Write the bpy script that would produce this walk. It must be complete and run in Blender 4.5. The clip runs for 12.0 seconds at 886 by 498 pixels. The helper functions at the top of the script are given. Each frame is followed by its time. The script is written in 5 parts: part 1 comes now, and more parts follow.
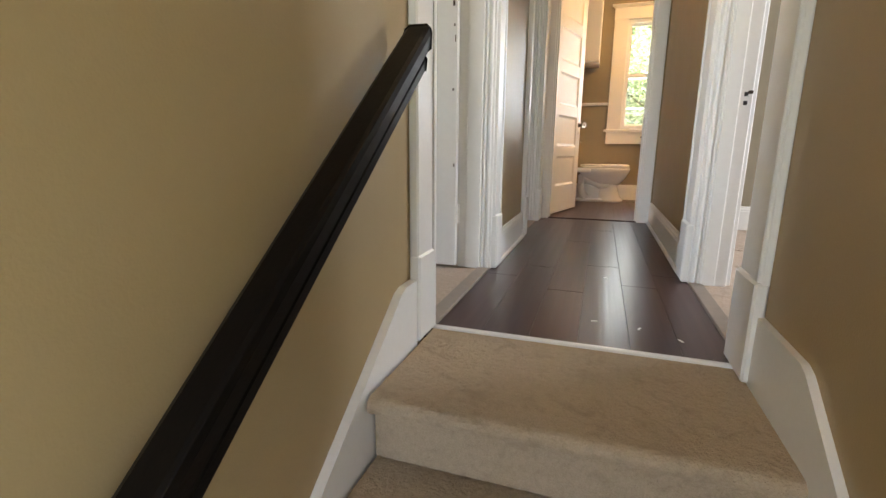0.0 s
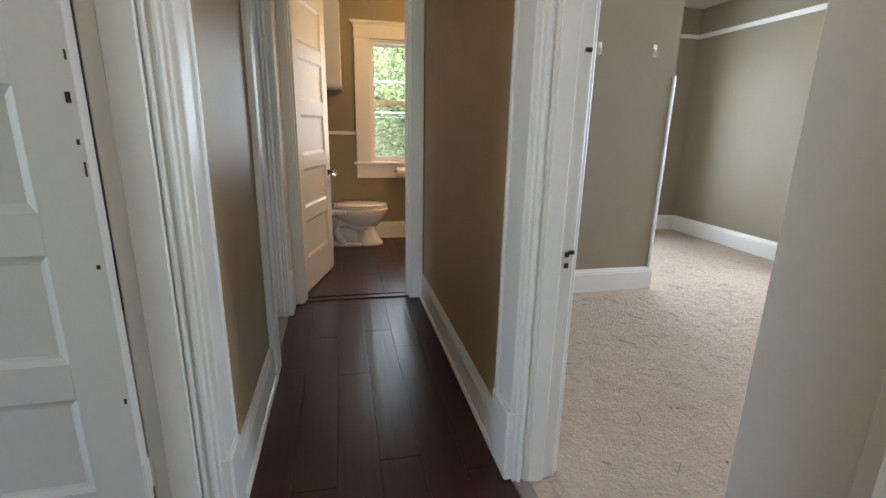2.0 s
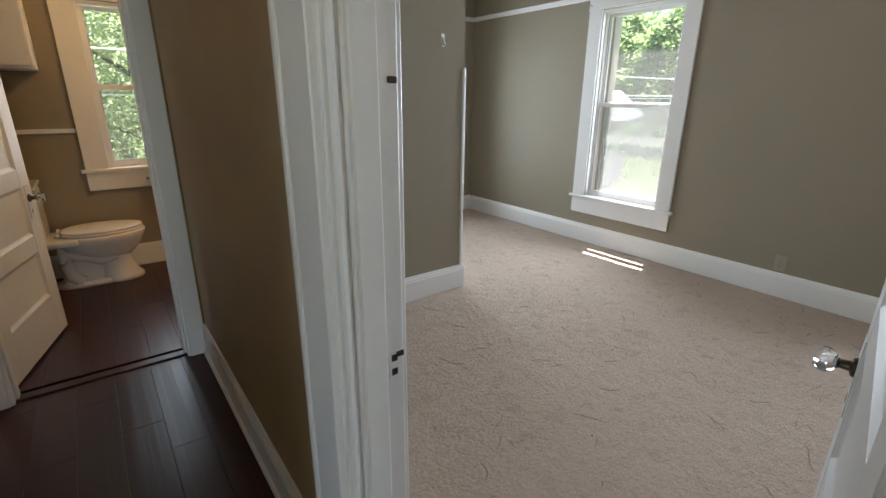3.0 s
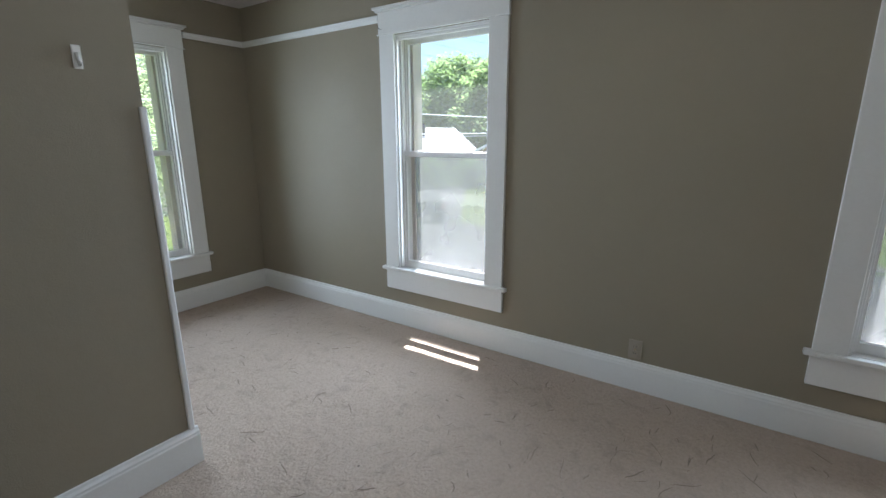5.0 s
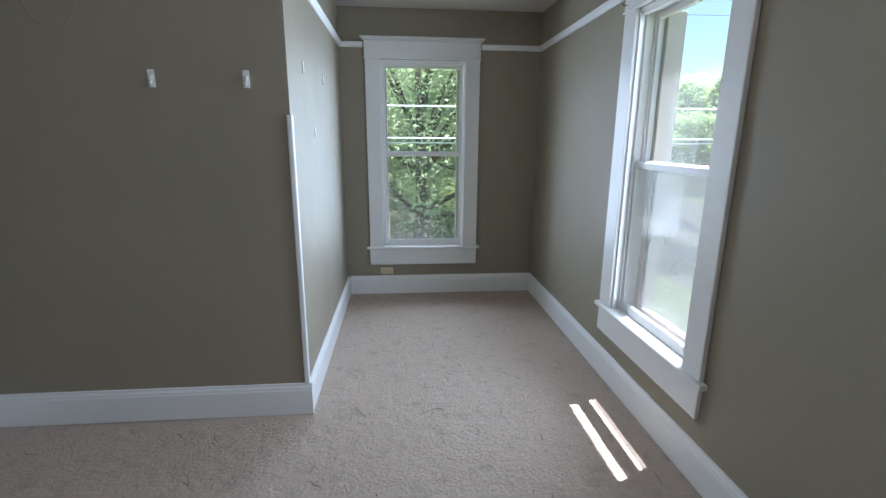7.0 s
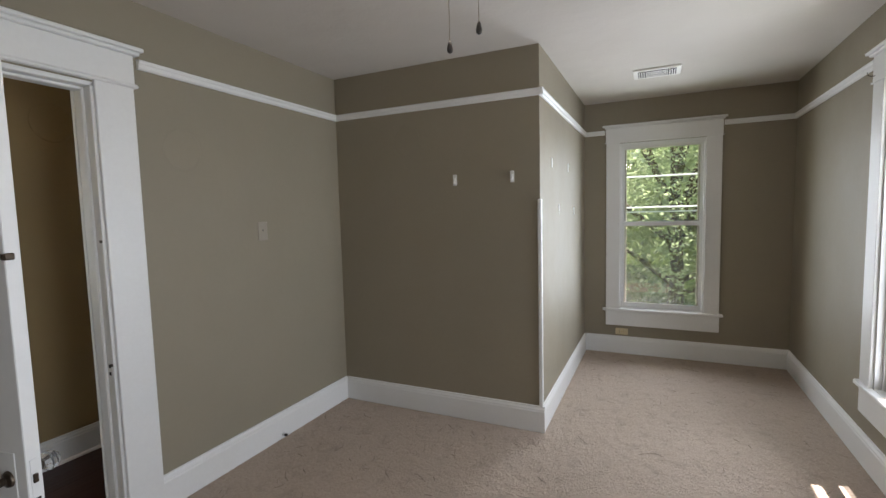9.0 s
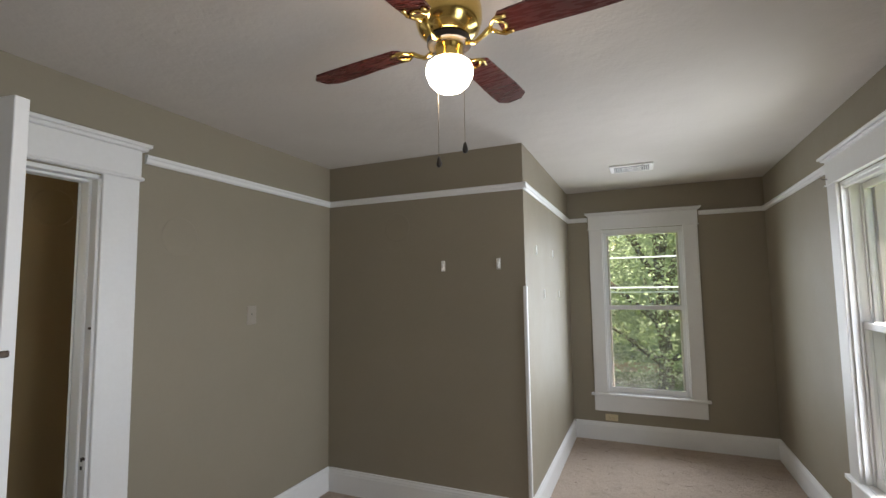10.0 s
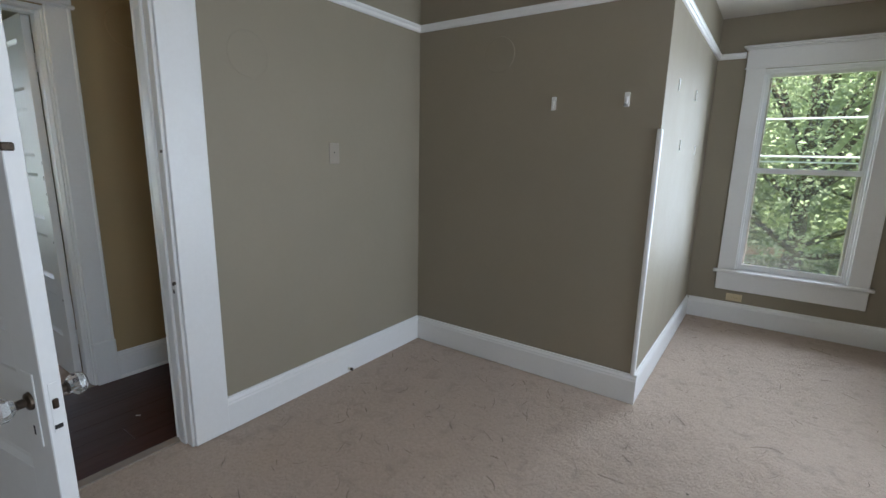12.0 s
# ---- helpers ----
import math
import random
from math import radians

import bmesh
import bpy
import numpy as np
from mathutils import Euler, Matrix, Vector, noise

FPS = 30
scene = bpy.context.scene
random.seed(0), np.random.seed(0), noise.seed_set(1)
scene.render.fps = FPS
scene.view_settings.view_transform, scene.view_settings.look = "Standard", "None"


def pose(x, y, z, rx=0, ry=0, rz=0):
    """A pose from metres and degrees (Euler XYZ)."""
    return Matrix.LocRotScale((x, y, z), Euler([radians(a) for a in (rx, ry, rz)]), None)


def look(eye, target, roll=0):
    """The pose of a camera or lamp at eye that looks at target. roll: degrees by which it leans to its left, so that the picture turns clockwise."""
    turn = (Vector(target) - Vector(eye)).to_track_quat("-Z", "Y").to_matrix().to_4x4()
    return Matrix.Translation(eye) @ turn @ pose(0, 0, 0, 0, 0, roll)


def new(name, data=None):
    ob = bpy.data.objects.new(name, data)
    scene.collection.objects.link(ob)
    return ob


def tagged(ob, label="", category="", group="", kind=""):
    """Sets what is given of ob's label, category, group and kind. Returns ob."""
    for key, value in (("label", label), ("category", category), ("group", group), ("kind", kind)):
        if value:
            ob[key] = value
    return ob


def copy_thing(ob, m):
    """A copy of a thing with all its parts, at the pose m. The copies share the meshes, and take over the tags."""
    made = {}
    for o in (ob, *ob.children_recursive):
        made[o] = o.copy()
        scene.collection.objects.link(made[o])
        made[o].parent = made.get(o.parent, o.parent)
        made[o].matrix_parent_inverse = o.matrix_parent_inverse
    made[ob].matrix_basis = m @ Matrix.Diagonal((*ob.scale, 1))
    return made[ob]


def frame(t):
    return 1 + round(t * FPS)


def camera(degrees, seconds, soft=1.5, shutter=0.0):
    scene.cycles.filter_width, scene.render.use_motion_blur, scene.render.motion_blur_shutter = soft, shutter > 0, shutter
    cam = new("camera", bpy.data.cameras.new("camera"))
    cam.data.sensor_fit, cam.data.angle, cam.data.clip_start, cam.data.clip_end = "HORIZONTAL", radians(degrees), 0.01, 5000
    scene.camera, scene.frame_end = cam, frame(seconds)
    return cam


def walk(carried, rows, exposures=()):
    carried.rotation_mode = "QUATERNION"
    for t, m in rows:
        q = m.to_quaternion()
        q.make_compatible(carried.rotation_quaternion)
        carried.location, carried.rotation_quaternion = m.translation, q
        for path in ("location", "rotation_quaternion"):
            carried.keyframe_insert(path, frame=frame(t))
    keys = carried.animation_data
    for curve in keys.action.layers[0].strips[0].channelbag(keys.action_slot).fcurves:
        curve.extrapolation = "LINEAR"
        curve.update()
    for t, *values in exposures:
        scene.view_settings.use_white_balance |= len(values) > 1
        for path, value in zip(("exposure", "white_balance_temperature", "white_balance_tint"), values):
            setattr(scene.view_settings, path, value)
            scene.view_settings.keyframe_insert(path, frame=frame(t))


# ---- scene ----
cam = camera(87.9, 12.0)
PATH = [
    (0, (-0.572, -3.843, 0.571), (-1.196, -1.991, 0.145), 0.4),
    (0.5, (-0.644, -3.622, 0.629), (-0.813, -1.67, 0.229), 0.8),
    (1, (-0.704, -3.34, 0.795), (-0.737, -1.382, 0.389), 0.6),
    (1.5, (-0.744, -3.087, 0.963), (-0.595, -1.141, 0.526), 0.8),
    (2, (-0.694, -2.872, 1.147), (-0.278, -0.983, 0.638), 1.1),
    (2.5, (-0.606, -2.68, 1.191), (0.183, -0.937, 0.607), 1.5),
    (3, (-0.498, -2.422, 1.324), (0.653, -0.909, 0.703), 0.5),
    (3.5, (-0.296, -2.215, 1.334), (1.146, -0.971, 0.724), 0.4),
    (5.5, (1.122, -1.863, 1.418), (2.724, -0.75, 0.975), -0.8),
    (6, (1.561, -1.896, 1.417), (2.778, -0.372, 0.972), 1.2),
    (6.5, (1.843, -1.981, 1.394), (2.351, -0.101, 0.935), 1.5),
    (7, (2.017, -2.2, 1.41), (2.194, -0.263, 0.947), 0.4),
    (7.5, (2.074, -2.5, 1.415), (1.913, -0.559, 0.96), -0.5),
    (7.7, (2.135, -2.582, 1.387), (1.825, -0.652, 0.965), -0.8),
    (9.3, (2.214, -2.883, 1.478), (1.348, -1.081, 1.406), -1.0),
    (9.5, (2.231, -2.894, 1.498), (1.378, -1.085, 1.503), -0.9),
    (10, (2.223, -2.922, 1.521), (1.427, -1.094, 1.682), -0.8),
    (10.5, (2.239, -2.923, 1.519), (1.474, -1.078, 1.615), -0.5),
    (11, (2.251, -2.858, 1.448), (1.503, -1.008, 1.308), -0.1),
    (11.5, (2.227, -2.77, 1.406), (1.402, -0.979, 1.071), 0.9),
    (12, (2.015, -2.559, 1.372), (0.885, -0.96, 0.964), 1.2),
]
FAN = (1.72, -1.70, 2.46)
EXPO = [(0, 3.98, 6850, 17), (0.5, 4.05, 6950, 19), (1.0, 3.9, 6550, 16), (1.5, 3.62, 6250, 13), (2.0, 3.3, 6250, 13), (2.5, 3.05, 6250, 13), (3.6, 2.5, 6150, 12),
        (5.4, 2.4, 5650, 10), (7.0, 2.38, 5500, 12), (7.5, 2.5, 5600, 14), (9.4, 2.25, 6700, 16), (10.6, 2.25, 6600, 15), (11.5, 2.25, 5900, 14), (12, 2.35, 6000, 13)]
LIGHT = (3.9, 4.1, 3.2, 0.8, 2.2, 1.8, 1.5)
EAVE = 0.328
walk(cam, [(t, look(eye, target, roll)) for t, eye, target, roll in PATH],
     EXPO)

# ---- main lines of the plan ----
XE, YN, XW, YB, XB = 3.235, 1.942, -0.03, 0.02, 1.52    # east, north, west faces; bump south and east faces
HL, HR = -1.05, -0.17                                    # hall wall faces
WIN = dict(z0=0.455, z1=2.06, half=0.365)
WA, WB, WC, WBATH = 2.214, -0.12, -2.668, -0.06         # window centres

# ---- world and lights ----
SUN_ELEV, SUN_AZ = radians(75.3), radians(66.5)   # azimuth from +y (north) towards +x (east)
world = bpy.data.worlds.new("sky")
scene.world = world
world.use_nodes = True
_wn = world.node_tree.nodes
_sky = _wn.new("ShaderNodeTexSky")
_sky.sky_type = 'NISHITA'
_sky.sun_disc = False
_sky.sun_elevation = SUN_ELEV
_sky.sun_rotation = SUN_AZ
_wn["Background"].inputs[1].default_value = 0.05
world.node_tree.links.new(_sky.outputs[0], _wn["Background"].inputs[0])


def lamp(name, kind, m, watts, color, size=0.1):
    data = bpy.data.lights.new(name, kind)
    data.energy, data.color = watts, color
    if kind == 'SUN':
        data.angle = size
    elif kind == 'AREA':
        data.size = size
    else:
        data.shadow_soft_size = size
    ob = new(name, data)
    ob.matrix_world = m
    return ob


_sd = Vector((math.sin(SUN_AZ) * math.cos(SUN_ELEV), math.cos(SUN_AZ) * math.cos(SUN_ELEV), math.sin(SUN_ELEV)))
lamp("sun", 'SUN', look(_sd * 50, (0, 0, 0)), 5.0, (1.0, 0.95, 0.87), radians(0.53))

# sky light that enters by each window opening
SKY_TINT = (0.80, 0.91, 1.0)
for nm, m, w, h, watts in (("sky_window_north", pose(WA, YN + 0.034, 1.257, -90, 0, 0), 0.66, 1.5, LIGHT[0]), ("sky_window_east", pose(XE + 0.034, WB, 1.257, 90, 0, 90), 0.66, 1.5, LIGHT[1]),
                           ("sky_window_door", pose(XE + 0.034, WC, 1.257, 90, 0, 90), 0.66, 1.5, LIGHT[2]), ("sky_window_bath", pose(WBATH, YN + 0.034, 1.38, -90, 0, 0), 0.6, 1.1, LIGHT[3]),
                           ("sky_window_side_room", pose(-4.19, -2.75, 1.28, 90, 0, -90), 1.05, 1.5, LIGHT[4]),
                           # added lamp at an unseen right-hand opening, brightens the left stair wall
                           ("sky_window_stairwell", pose(0.03, -4.85, 0.45, 90, 0, 90), 1.05, 1.45, LIGHT[6]),
                           ("sky_window_stair_end", pose(-0.62, -6.99, 0.65, 90, 0, 0), 0.74, 1.65, LIGHT[5])):
    ob = lamp(nm, 'AREA', m, watts, SKY_TINT, w)
    ob.data.shape, ob.data.size_y, ob.data.spread = 'RECTANGLE', h, radians(140)


# ---- materials ----
def mat(name, color, rough=0.6, metal=0.0, spec=0.5):
    m = bpy.data.materials.new(name)
    m.use_nodes = True
    b = m.node_tree.nodes["Principled BSDF"]
    b.inputs["Base Color"].default_value = (*color, 1)
    b.inputs["Roughness"].default_value = rough
    b.inputs["Metallic"].default_value = metal
    b.inputs["Specular IOR Level"].default_value = spec
    return m


def _n(m, kind, **values):
    node = m.node_tree.nodes.new(kind)
    for k, v in values.items():
        node.inputs[k].default_value = v
    return node


def grain(m, layers, bump=(), rough=None, stretch=None):
    """Colour variation: layers of (scale, detail, amount, colour to mix in). bump: (scale, detail, strength, distance)."""
    nt = m.node_tree
    b = nt.nodes["Principled BSDF"]
    co = nt.nodes.new("ShaderNodeTexCoord")
    vec = co.outputs["Object"]
    if stretch:
        mp = nt.nodes.new("ShaderNodeMapping")
        mp.inputs["Scale"].default_value = stretch
        nt.links.new(vec, mp.inputs["Vector"])
        vec = mp.outputs["Vector"]
    prev = None
    base = tuple(b.inputs["Base Color"].default_value)
    for scale, detail, amount, color in layers:
        tex = _n(m, "ShaderNodeTexNoise", Scale=scale, Detail=detail, Roughness=0.6)
        nt.links.new(vec, tex.inputs["Vector"])
        ramp = nt.nodes.new("ShaderNodeMapRange")
        ramp.inputs["From Min"].default_value = 0.38
        ramp.inputs["From Max"].default_value = 0.68
        ramp.inputs["To Max"].default_value = amount
        nt.links.new(tex.outputs["Fac"], ramp.inputs["Value"])
        mix = nt.nodes.new("ShaderNodeMix")
        mix.data_type = 'RGBA'
        nt.links.new(ramp.outputs[0], mix.inputs["Factor"])
        if prev is None:
            mix.inputs[6].default_value = base
        else:
            nt.links.new(prev, mix.inputs[6])
        mix.inputs[7].default_value = (*color, 1)
        prev = mix.outputs[2]
    if prev is not None:
        nt.links.new(prev, b.inputs["Base Color"])
    normal = None
    for scale, detail, strength, dist in bump:
        tex = _n(m, "ShaderNodeTexNoise", Scale=scale, Detail=detail)
        nt.links.new(vec, tex.inputs["Vector"])
        bp = _n(m, "ShaderNodeBump", Strength=strength, Distance=dist)
        nt.links.new(tex.outputs["Fac"], bp.inputs["Height"])
        if normal is not None:
            nt.links.new(normal, bp.inputs["Normal"])
        normal = bp.outputs["Normal"]
    if normal is not None:
        nt.links.new(normal, b.inputs["Normal"])
    if rough:
        tex = _n(m, "ShaderNodeTexNoise", Scale=rough[0], Detail=4.0)
        nt.links.new(vec, tex.inputs["Vector"])
        mr = nt.nodes.new("ShaderNodeMapRange")
        mr.inputs["To Min"].default_value, mr.inputs["To Max"].default_value = rough[1], rough[2]
        nt.links.new(tex.outputs["Fac"], mr.inputs["Value"])
        nt.links.new(mr.outputs[0], b.inputs["Roughness"])
    return m


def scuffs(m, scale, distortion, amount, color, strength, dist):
    """Scuffed tufts: relief from a distorted noise, its creases shaded by darkening the colour."""
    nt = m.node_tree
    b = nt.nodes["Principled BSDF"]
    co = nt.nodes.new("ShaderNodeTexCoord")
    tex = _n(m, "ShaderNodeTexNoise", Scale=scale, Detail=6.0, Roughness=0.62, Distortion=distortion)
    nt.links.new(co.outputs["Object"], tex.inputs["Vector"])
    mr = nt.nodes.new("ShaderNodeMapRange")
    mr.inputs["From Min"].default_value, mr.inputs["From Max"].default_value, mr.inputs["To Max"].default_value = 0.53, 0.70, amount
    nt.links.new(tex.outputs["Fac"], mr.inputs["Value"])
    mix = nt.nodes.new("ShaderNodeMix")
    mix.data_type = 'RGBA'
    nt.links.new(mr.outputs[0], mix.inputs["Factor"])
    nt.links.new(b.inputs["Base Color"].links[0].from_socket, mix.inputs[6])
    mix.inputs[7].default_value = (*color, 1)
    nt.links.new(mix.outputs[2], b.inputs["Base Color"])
    bp = _n(m, "ShaderNodeBump", Strength=strength, Distance=dist)
    bp.invert = True
    nt.links.new(tex.outputs["Fac"], bp.inputs["Height"])
    nt.links.new(b.inputs["Normal"].links[0].from_socket, bp.inputs["Normal"])
    nt.links.new(bp.outputs["Normal"], b.inputs["Normal"])
    return m


def vary(m, amount, dark, light):
    """Every object its own shade, by Object Info's Random, multiplied in."""
    nt = m.node_tree
    b = nt.nodes["Principled BSDF"]
    info = nt.nodes.new("ShaderNodeObjectInfo")
    mr = nt.nodes.new("ShaderNodeMapRange")
    mr.inputs["To Min"].default_value, mr.inputs["To Max"].default_value = dark, light
    nt.links.new(info.outputs["Random"], mr.inputs["Value"])
    mix = nt.nodes.new("ShaderNodeMix")
    mix.data_type, mix.blend_type = 'RGBA', 'MULTIPLY'
    mix.inputs["Factor"].default_value = amount
    sock = b.inputs["Base Color"]
    if sock.links:
        nt.links.new(sock.links[0].from_socket, mix.inputs[6])
    else:
        mix.inputs[6].default_value = tuple(sock.default_value)
    comb = nt.nodes.new("ShaderNodeCombineColor")
    for i in range(3):
        nt.links.new(mr.outputs[0], comb.inputs[i])
    nt.links.new(comb.outputs[0], mix.inputs[7])
    nt.links.new(mix.outputs[2], sock)
    return m


M = {}
M["taupe"] = grain(mat("taupe_paint", (0.283, 0.246, 0.184), 0.62, spec=0.35), [(1.3, 4, 0.6, (0.315, 0.272, 0.205)), (40, 2, 0.15, (0.26, 0.225, 0.168))],
                   [(220, 3, 0.3, 0.002), (6, 4, 0.35, 0.009)], (3, 0.48, 0.70))
M["tan"] = grain(mat("tan_paint", (0.365, 0.268, 0.138), 0.45, spec=0.5), [(1.6, 3, 0.4, (0.40, 0.295, 0.152)), (50, 2, 0.15, (0.33, 0.245, 0.125))],
                 [(200, 3, 0.25, 0.002), (7, 2, 0.25, 0.005)], (4, 0.36, 0.5))
M["ceiling"] = grain(mat("ceiling_paint", (0.63, 0.59, 0.545), 0.85, spec=0.2), [(2.0, 3, 0.4, (0.57, 0.53, 0.485))],
                     [(3.5, 5, 0.5, 0.02), (60, 3, 0.3, 0.004)])
M["trim"] = grain(mat("white_trim_paint", (0.80, 0.80, 0.79), 0.33), [(3, 3, 0.3, (0.74, 0.74, 0.72)), (60, 3, 0.12, (0.66, 0.65, 0.62))],
                  [(30, 3, 0.18, 0.003), (160, 2, 0.12, 0.001)], (6, 0.25, 0.45))
M["door"] = grain(mat("white_door_paint", (0.79, 0.79, 0.78), 0.3), [(3, 3, 0.3, (0.74, 0.74, 0.72)), (45, 3, 0.12, (0.66, 0.65, 0.62))],
                  [(24, 3, 0.2, 0.003)], (6, 0.36, 0.54))
M["carpet"] = grain(mat("beige_carpet", (0.54, 0.435, 0.355), 0.95, spec=0.1),
                    [(1.6, 4, 0.5, (0.48, 0.385, 0.315)), (55, 3, 0.6, (0.41, 0.33, 0.27)), (240, 2, 0.4, (0.59, 0.505, 0.42))],
                    [(14, 4, 0.65, 0.018), (60, 4, 0.65, 0.012), (240, 2, 0.6, 0.006)])
M["stair_carpet"] = grain(mat("tan_stair_carpet", (0.50, 0.405, 0.30), 0.95, spec=0.1),
                          [(3, 4, 0.5, (0.42, 0.335, 0.24)), (60, 3, 0.5, (0.37, 0.295, 0.21)), (260, 2, 0.5, (0.58, 0.48, 0.36))],
                          [(18, 4, 0.5, 0.015), (80, 4, 0.8, 0.01), (300, 2, 0.8, 0.005)])
# shade between the tufts, put into the colour of both carpets
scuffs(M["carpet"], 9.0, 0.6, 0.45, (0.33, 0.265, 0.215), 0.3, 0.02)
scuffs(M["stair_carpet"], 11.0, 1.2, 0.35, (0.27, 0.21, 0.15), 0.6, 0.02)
M["plank"] = vary(grain(mat("dark_wood_plank", (0.045, 0.0165, 0.0135), 0.28, spec=0.4), [(1.6, 3, 0.6, (0.028, 0.0100, 0.0085)), (5, 3, 0.4, (0.066, 0.0245, 0.019))],
                        [(1.1, 3, 0.22, 0.012), (4.0, 3, 0.15, 0.003)], (2.0, 0.26, 0.38), stretch=(12, 0.3, 1)), 1.0, 0.85, 1.15)
# darker carpet colour for the strips that draw shade into the pile
M["crease_shade"] = grain(mat("carpet_crease_shade", (0.26, 0.21, 0.17), 0.95, spec=0.1), [(90, 3, 0.6, (0.34, 0.275, 0.225))], [(200, 2, 0.6, 0.004)])
M["groove"] = mat("plank_groove", (0.02, 0.009, 0.0075), 0.7)
M["strip"] = grain(mat("taupe_threshold", (0.27, 0.225, 0.19), 0.45), [(20, 3, 0.4, (0.2, 0.165, 0.14))], [(30, 3, 0.2, 0.002)])
M["rail"] = grain(mat("dark_handrail_wood", (0.004, 0.0033, 0.003), 0.45, spec=0.12), [(8, 5, 0.6, (0.008, 0.006, 0.005))], [(20, 4, 0.15, 0.002)], (8, 0.35, 0.5), stretch=(8, 1, 8))
M["vinyl"] = grain(mat("white_vinyl_sash", (0.80, 0.80, 0.80), 0.35), [(30, 3, 0.15, (0.62, 0.6, 0.56))], [(80, 2, 0.08, 0.001)])
M["dark"] = mat("dark_gap", (0.015, 0.014, 0.013), 0.6)
M["bronze"] = grain(mat("old_bronze", (0.10, 0.075, 0.055), 0.4, 0.9), [(60, 3, 0.6, (0.03, 0.025, 0.02))])
M["brass"] = grain(mat("polished_brass", (0.83, 0.60, 0.20), 0.16, 1.0), [(20, 3, 0.4, (0.70, 0.47, 0.14))], (), (12, 0.1, 0.26))
M["black_iron"] = mat("black_metal", (0.02, 0.02, 0.02), 0.4, 0.6)
M["blade"] = grain(mat("cherry_fan_blade", (0.085, 0.016, 0.014), 0.3), [(4, 5, 0.6, (0.055, 0.010, 0.009)), (20, 4, 0.25, (0.11, 0.024, 0.017))], (), (9, 0.2, 0.35), stretch=(2, 14, 2))
M["cream"] = mat("cream_plastic", (0.62, 0.52, 0.33), 0.4)
M["porcelain"] = mat("white_porcelain", (0.83, 0.82, 0.80), 0.08)
M["seat"] = mat("white_toilet_seat", (0.84, 0.83, 0.81), 0.2)
M["paper"] = grain(mat("toilet_paper", (0.86, 0.85, 0.83), 0.9), [(80, 2, 0.2, (0.78, 0.77, 0.75))], [(120, 3, 0.3, 0.002)])
M["chrome"] = mat("chrome", (0.8, 0.8, 0.8), 0.12, 1.0)
M["hook"] = mat("white_plastic_hook", (0.82, 0.81, 0.78), 0.3)
M["lightplate"] = grain(mat("painted_plate", (0.34, 0.295, 0.24), 0.4), [(30, 2, 0.2, (0.26, 0.22, 0.17))])
M["register"] = grain(mat("white_register", (0.76, 0.74, 0.70), 0.45), [(20, 3, 0.3, (0.66, 0.63, 0.58))])
M["chain"] = mat("bead_chain", (0.35, 0.29, 0.2), 0.35, 1.0)
M["fob"] = mat("dark_wood_fob", (0.02, 0.015, 0.012), 0.35)


def glass_mat(name, tint, gloss_rough=0.0, haze=0.0):
    m = bpy.data.materials.new(name)
    m.use_nodes = True
    nt = m.node_tree
    nt.nodes.clear()
    out = nt.nodes.new("ShaderNodeOutputMaterial")
    tr = nt.nodes.new("ShaderNodeBsdfTransparent")
    tr.inputs[0].default_value = (*tint, 1)
    gl = nt.nodes.new("ShaderNodeBsdfGlossy")
    gl.inputs["Roughness"].default_value = gloss_rough
    lw = nt.nodes.new("ShaderNodeLayerWeight")
    lw.inputs["Blend"].default_value = 0.5
    pw = nt.nodes.new("ShaderNodeMath")
    pw.operation, pw.inputs[1].default_value = 'POWER', 5.0
    nt.links.new(lw.outputs["Facing"], pw.inputs[0])
    fr = nt.nodes.new("ShaderNodeMapRange")
    fr.inputs["To Min"].default_value, fr.inputs["To Max"].default_value = 0.012, 0.12
    nt.links.new(pw.outputs[0], fr.inputs["Value"])
    mix = nt.nodes.new("ShaderNodeMixShader")
    nt.links.new(fr.outputs[0], mix.inputs[0])
    nt.links.new(tr.outputs[0], mix.inputs[1])
    nt.links.new(gl.outputs[0], mix.inputs[2])
    last = mix
    if haze:
        df = nt.nodes.new("ShaderNodeBsdfTranslucent")
        df.inputs[0].default_value = (0.8, 0.8, 0.8, 1)
        tex = nt.nodes.new("ShaderNodeTexNoise")
        tex.inputs["Scale"].default_value = 3.0
        mr = nt.nodes.new("ShaderNodeMapRange")
        mr.inputs["To Min"].default_value, mr.inputs["To Max"].default_value = haze * 0.7, haze * 1.3
        nt.links.new(tex.outputs["Fac"], mr.inputs["Value"])
        m2 = nt.nodes.new("ShaderNodeMixShader")
        nt.links.new(mr.outputs[0], m2.inputs[0])
        nt.links.new(mix.outputs[0], m2.inputs[1])
        nt.links.new(df.outputs[0], m2.inputs[2])
        last = m2
    nt.links.new(last.outputs[0], out.inputs[0])
    return m


M["glass"] = glass_mat("window_glass", (0.97, 0.98, 0.97), 0.0, 0.065)
M["screen"] = glass_mat("dusty_insect_screen", (0.60, 0.60, 0.61), 0.3, 0.20)
M["screen_fine"] = glass_mat("fine_insect_screen", (0.90, 0.90, 0.90), 0.3, 0.03)
M["crystal"] = mat("glass_knob", (0.95, 0.97, 0.97), 0.02)
M["crystal"].node_tree.nodes["Principled BSDF"].inputs["Transmission Weight"].default_value = 0.92
M["crystal"].node_tree.nodes["Principled BSDF"].inputs["IOR"].default_value = 1.5


def glow(name, color, strength):
    m = mat(name, (0.85, 0.83, 0.8), 0.3)
    b = m.node_tree.nodes["Principled BSDF"]
    b.inputs["Emission Color"].default_value = (*color, 1)
    b.inputs["Emission Strength"].default_value = strength
    return m


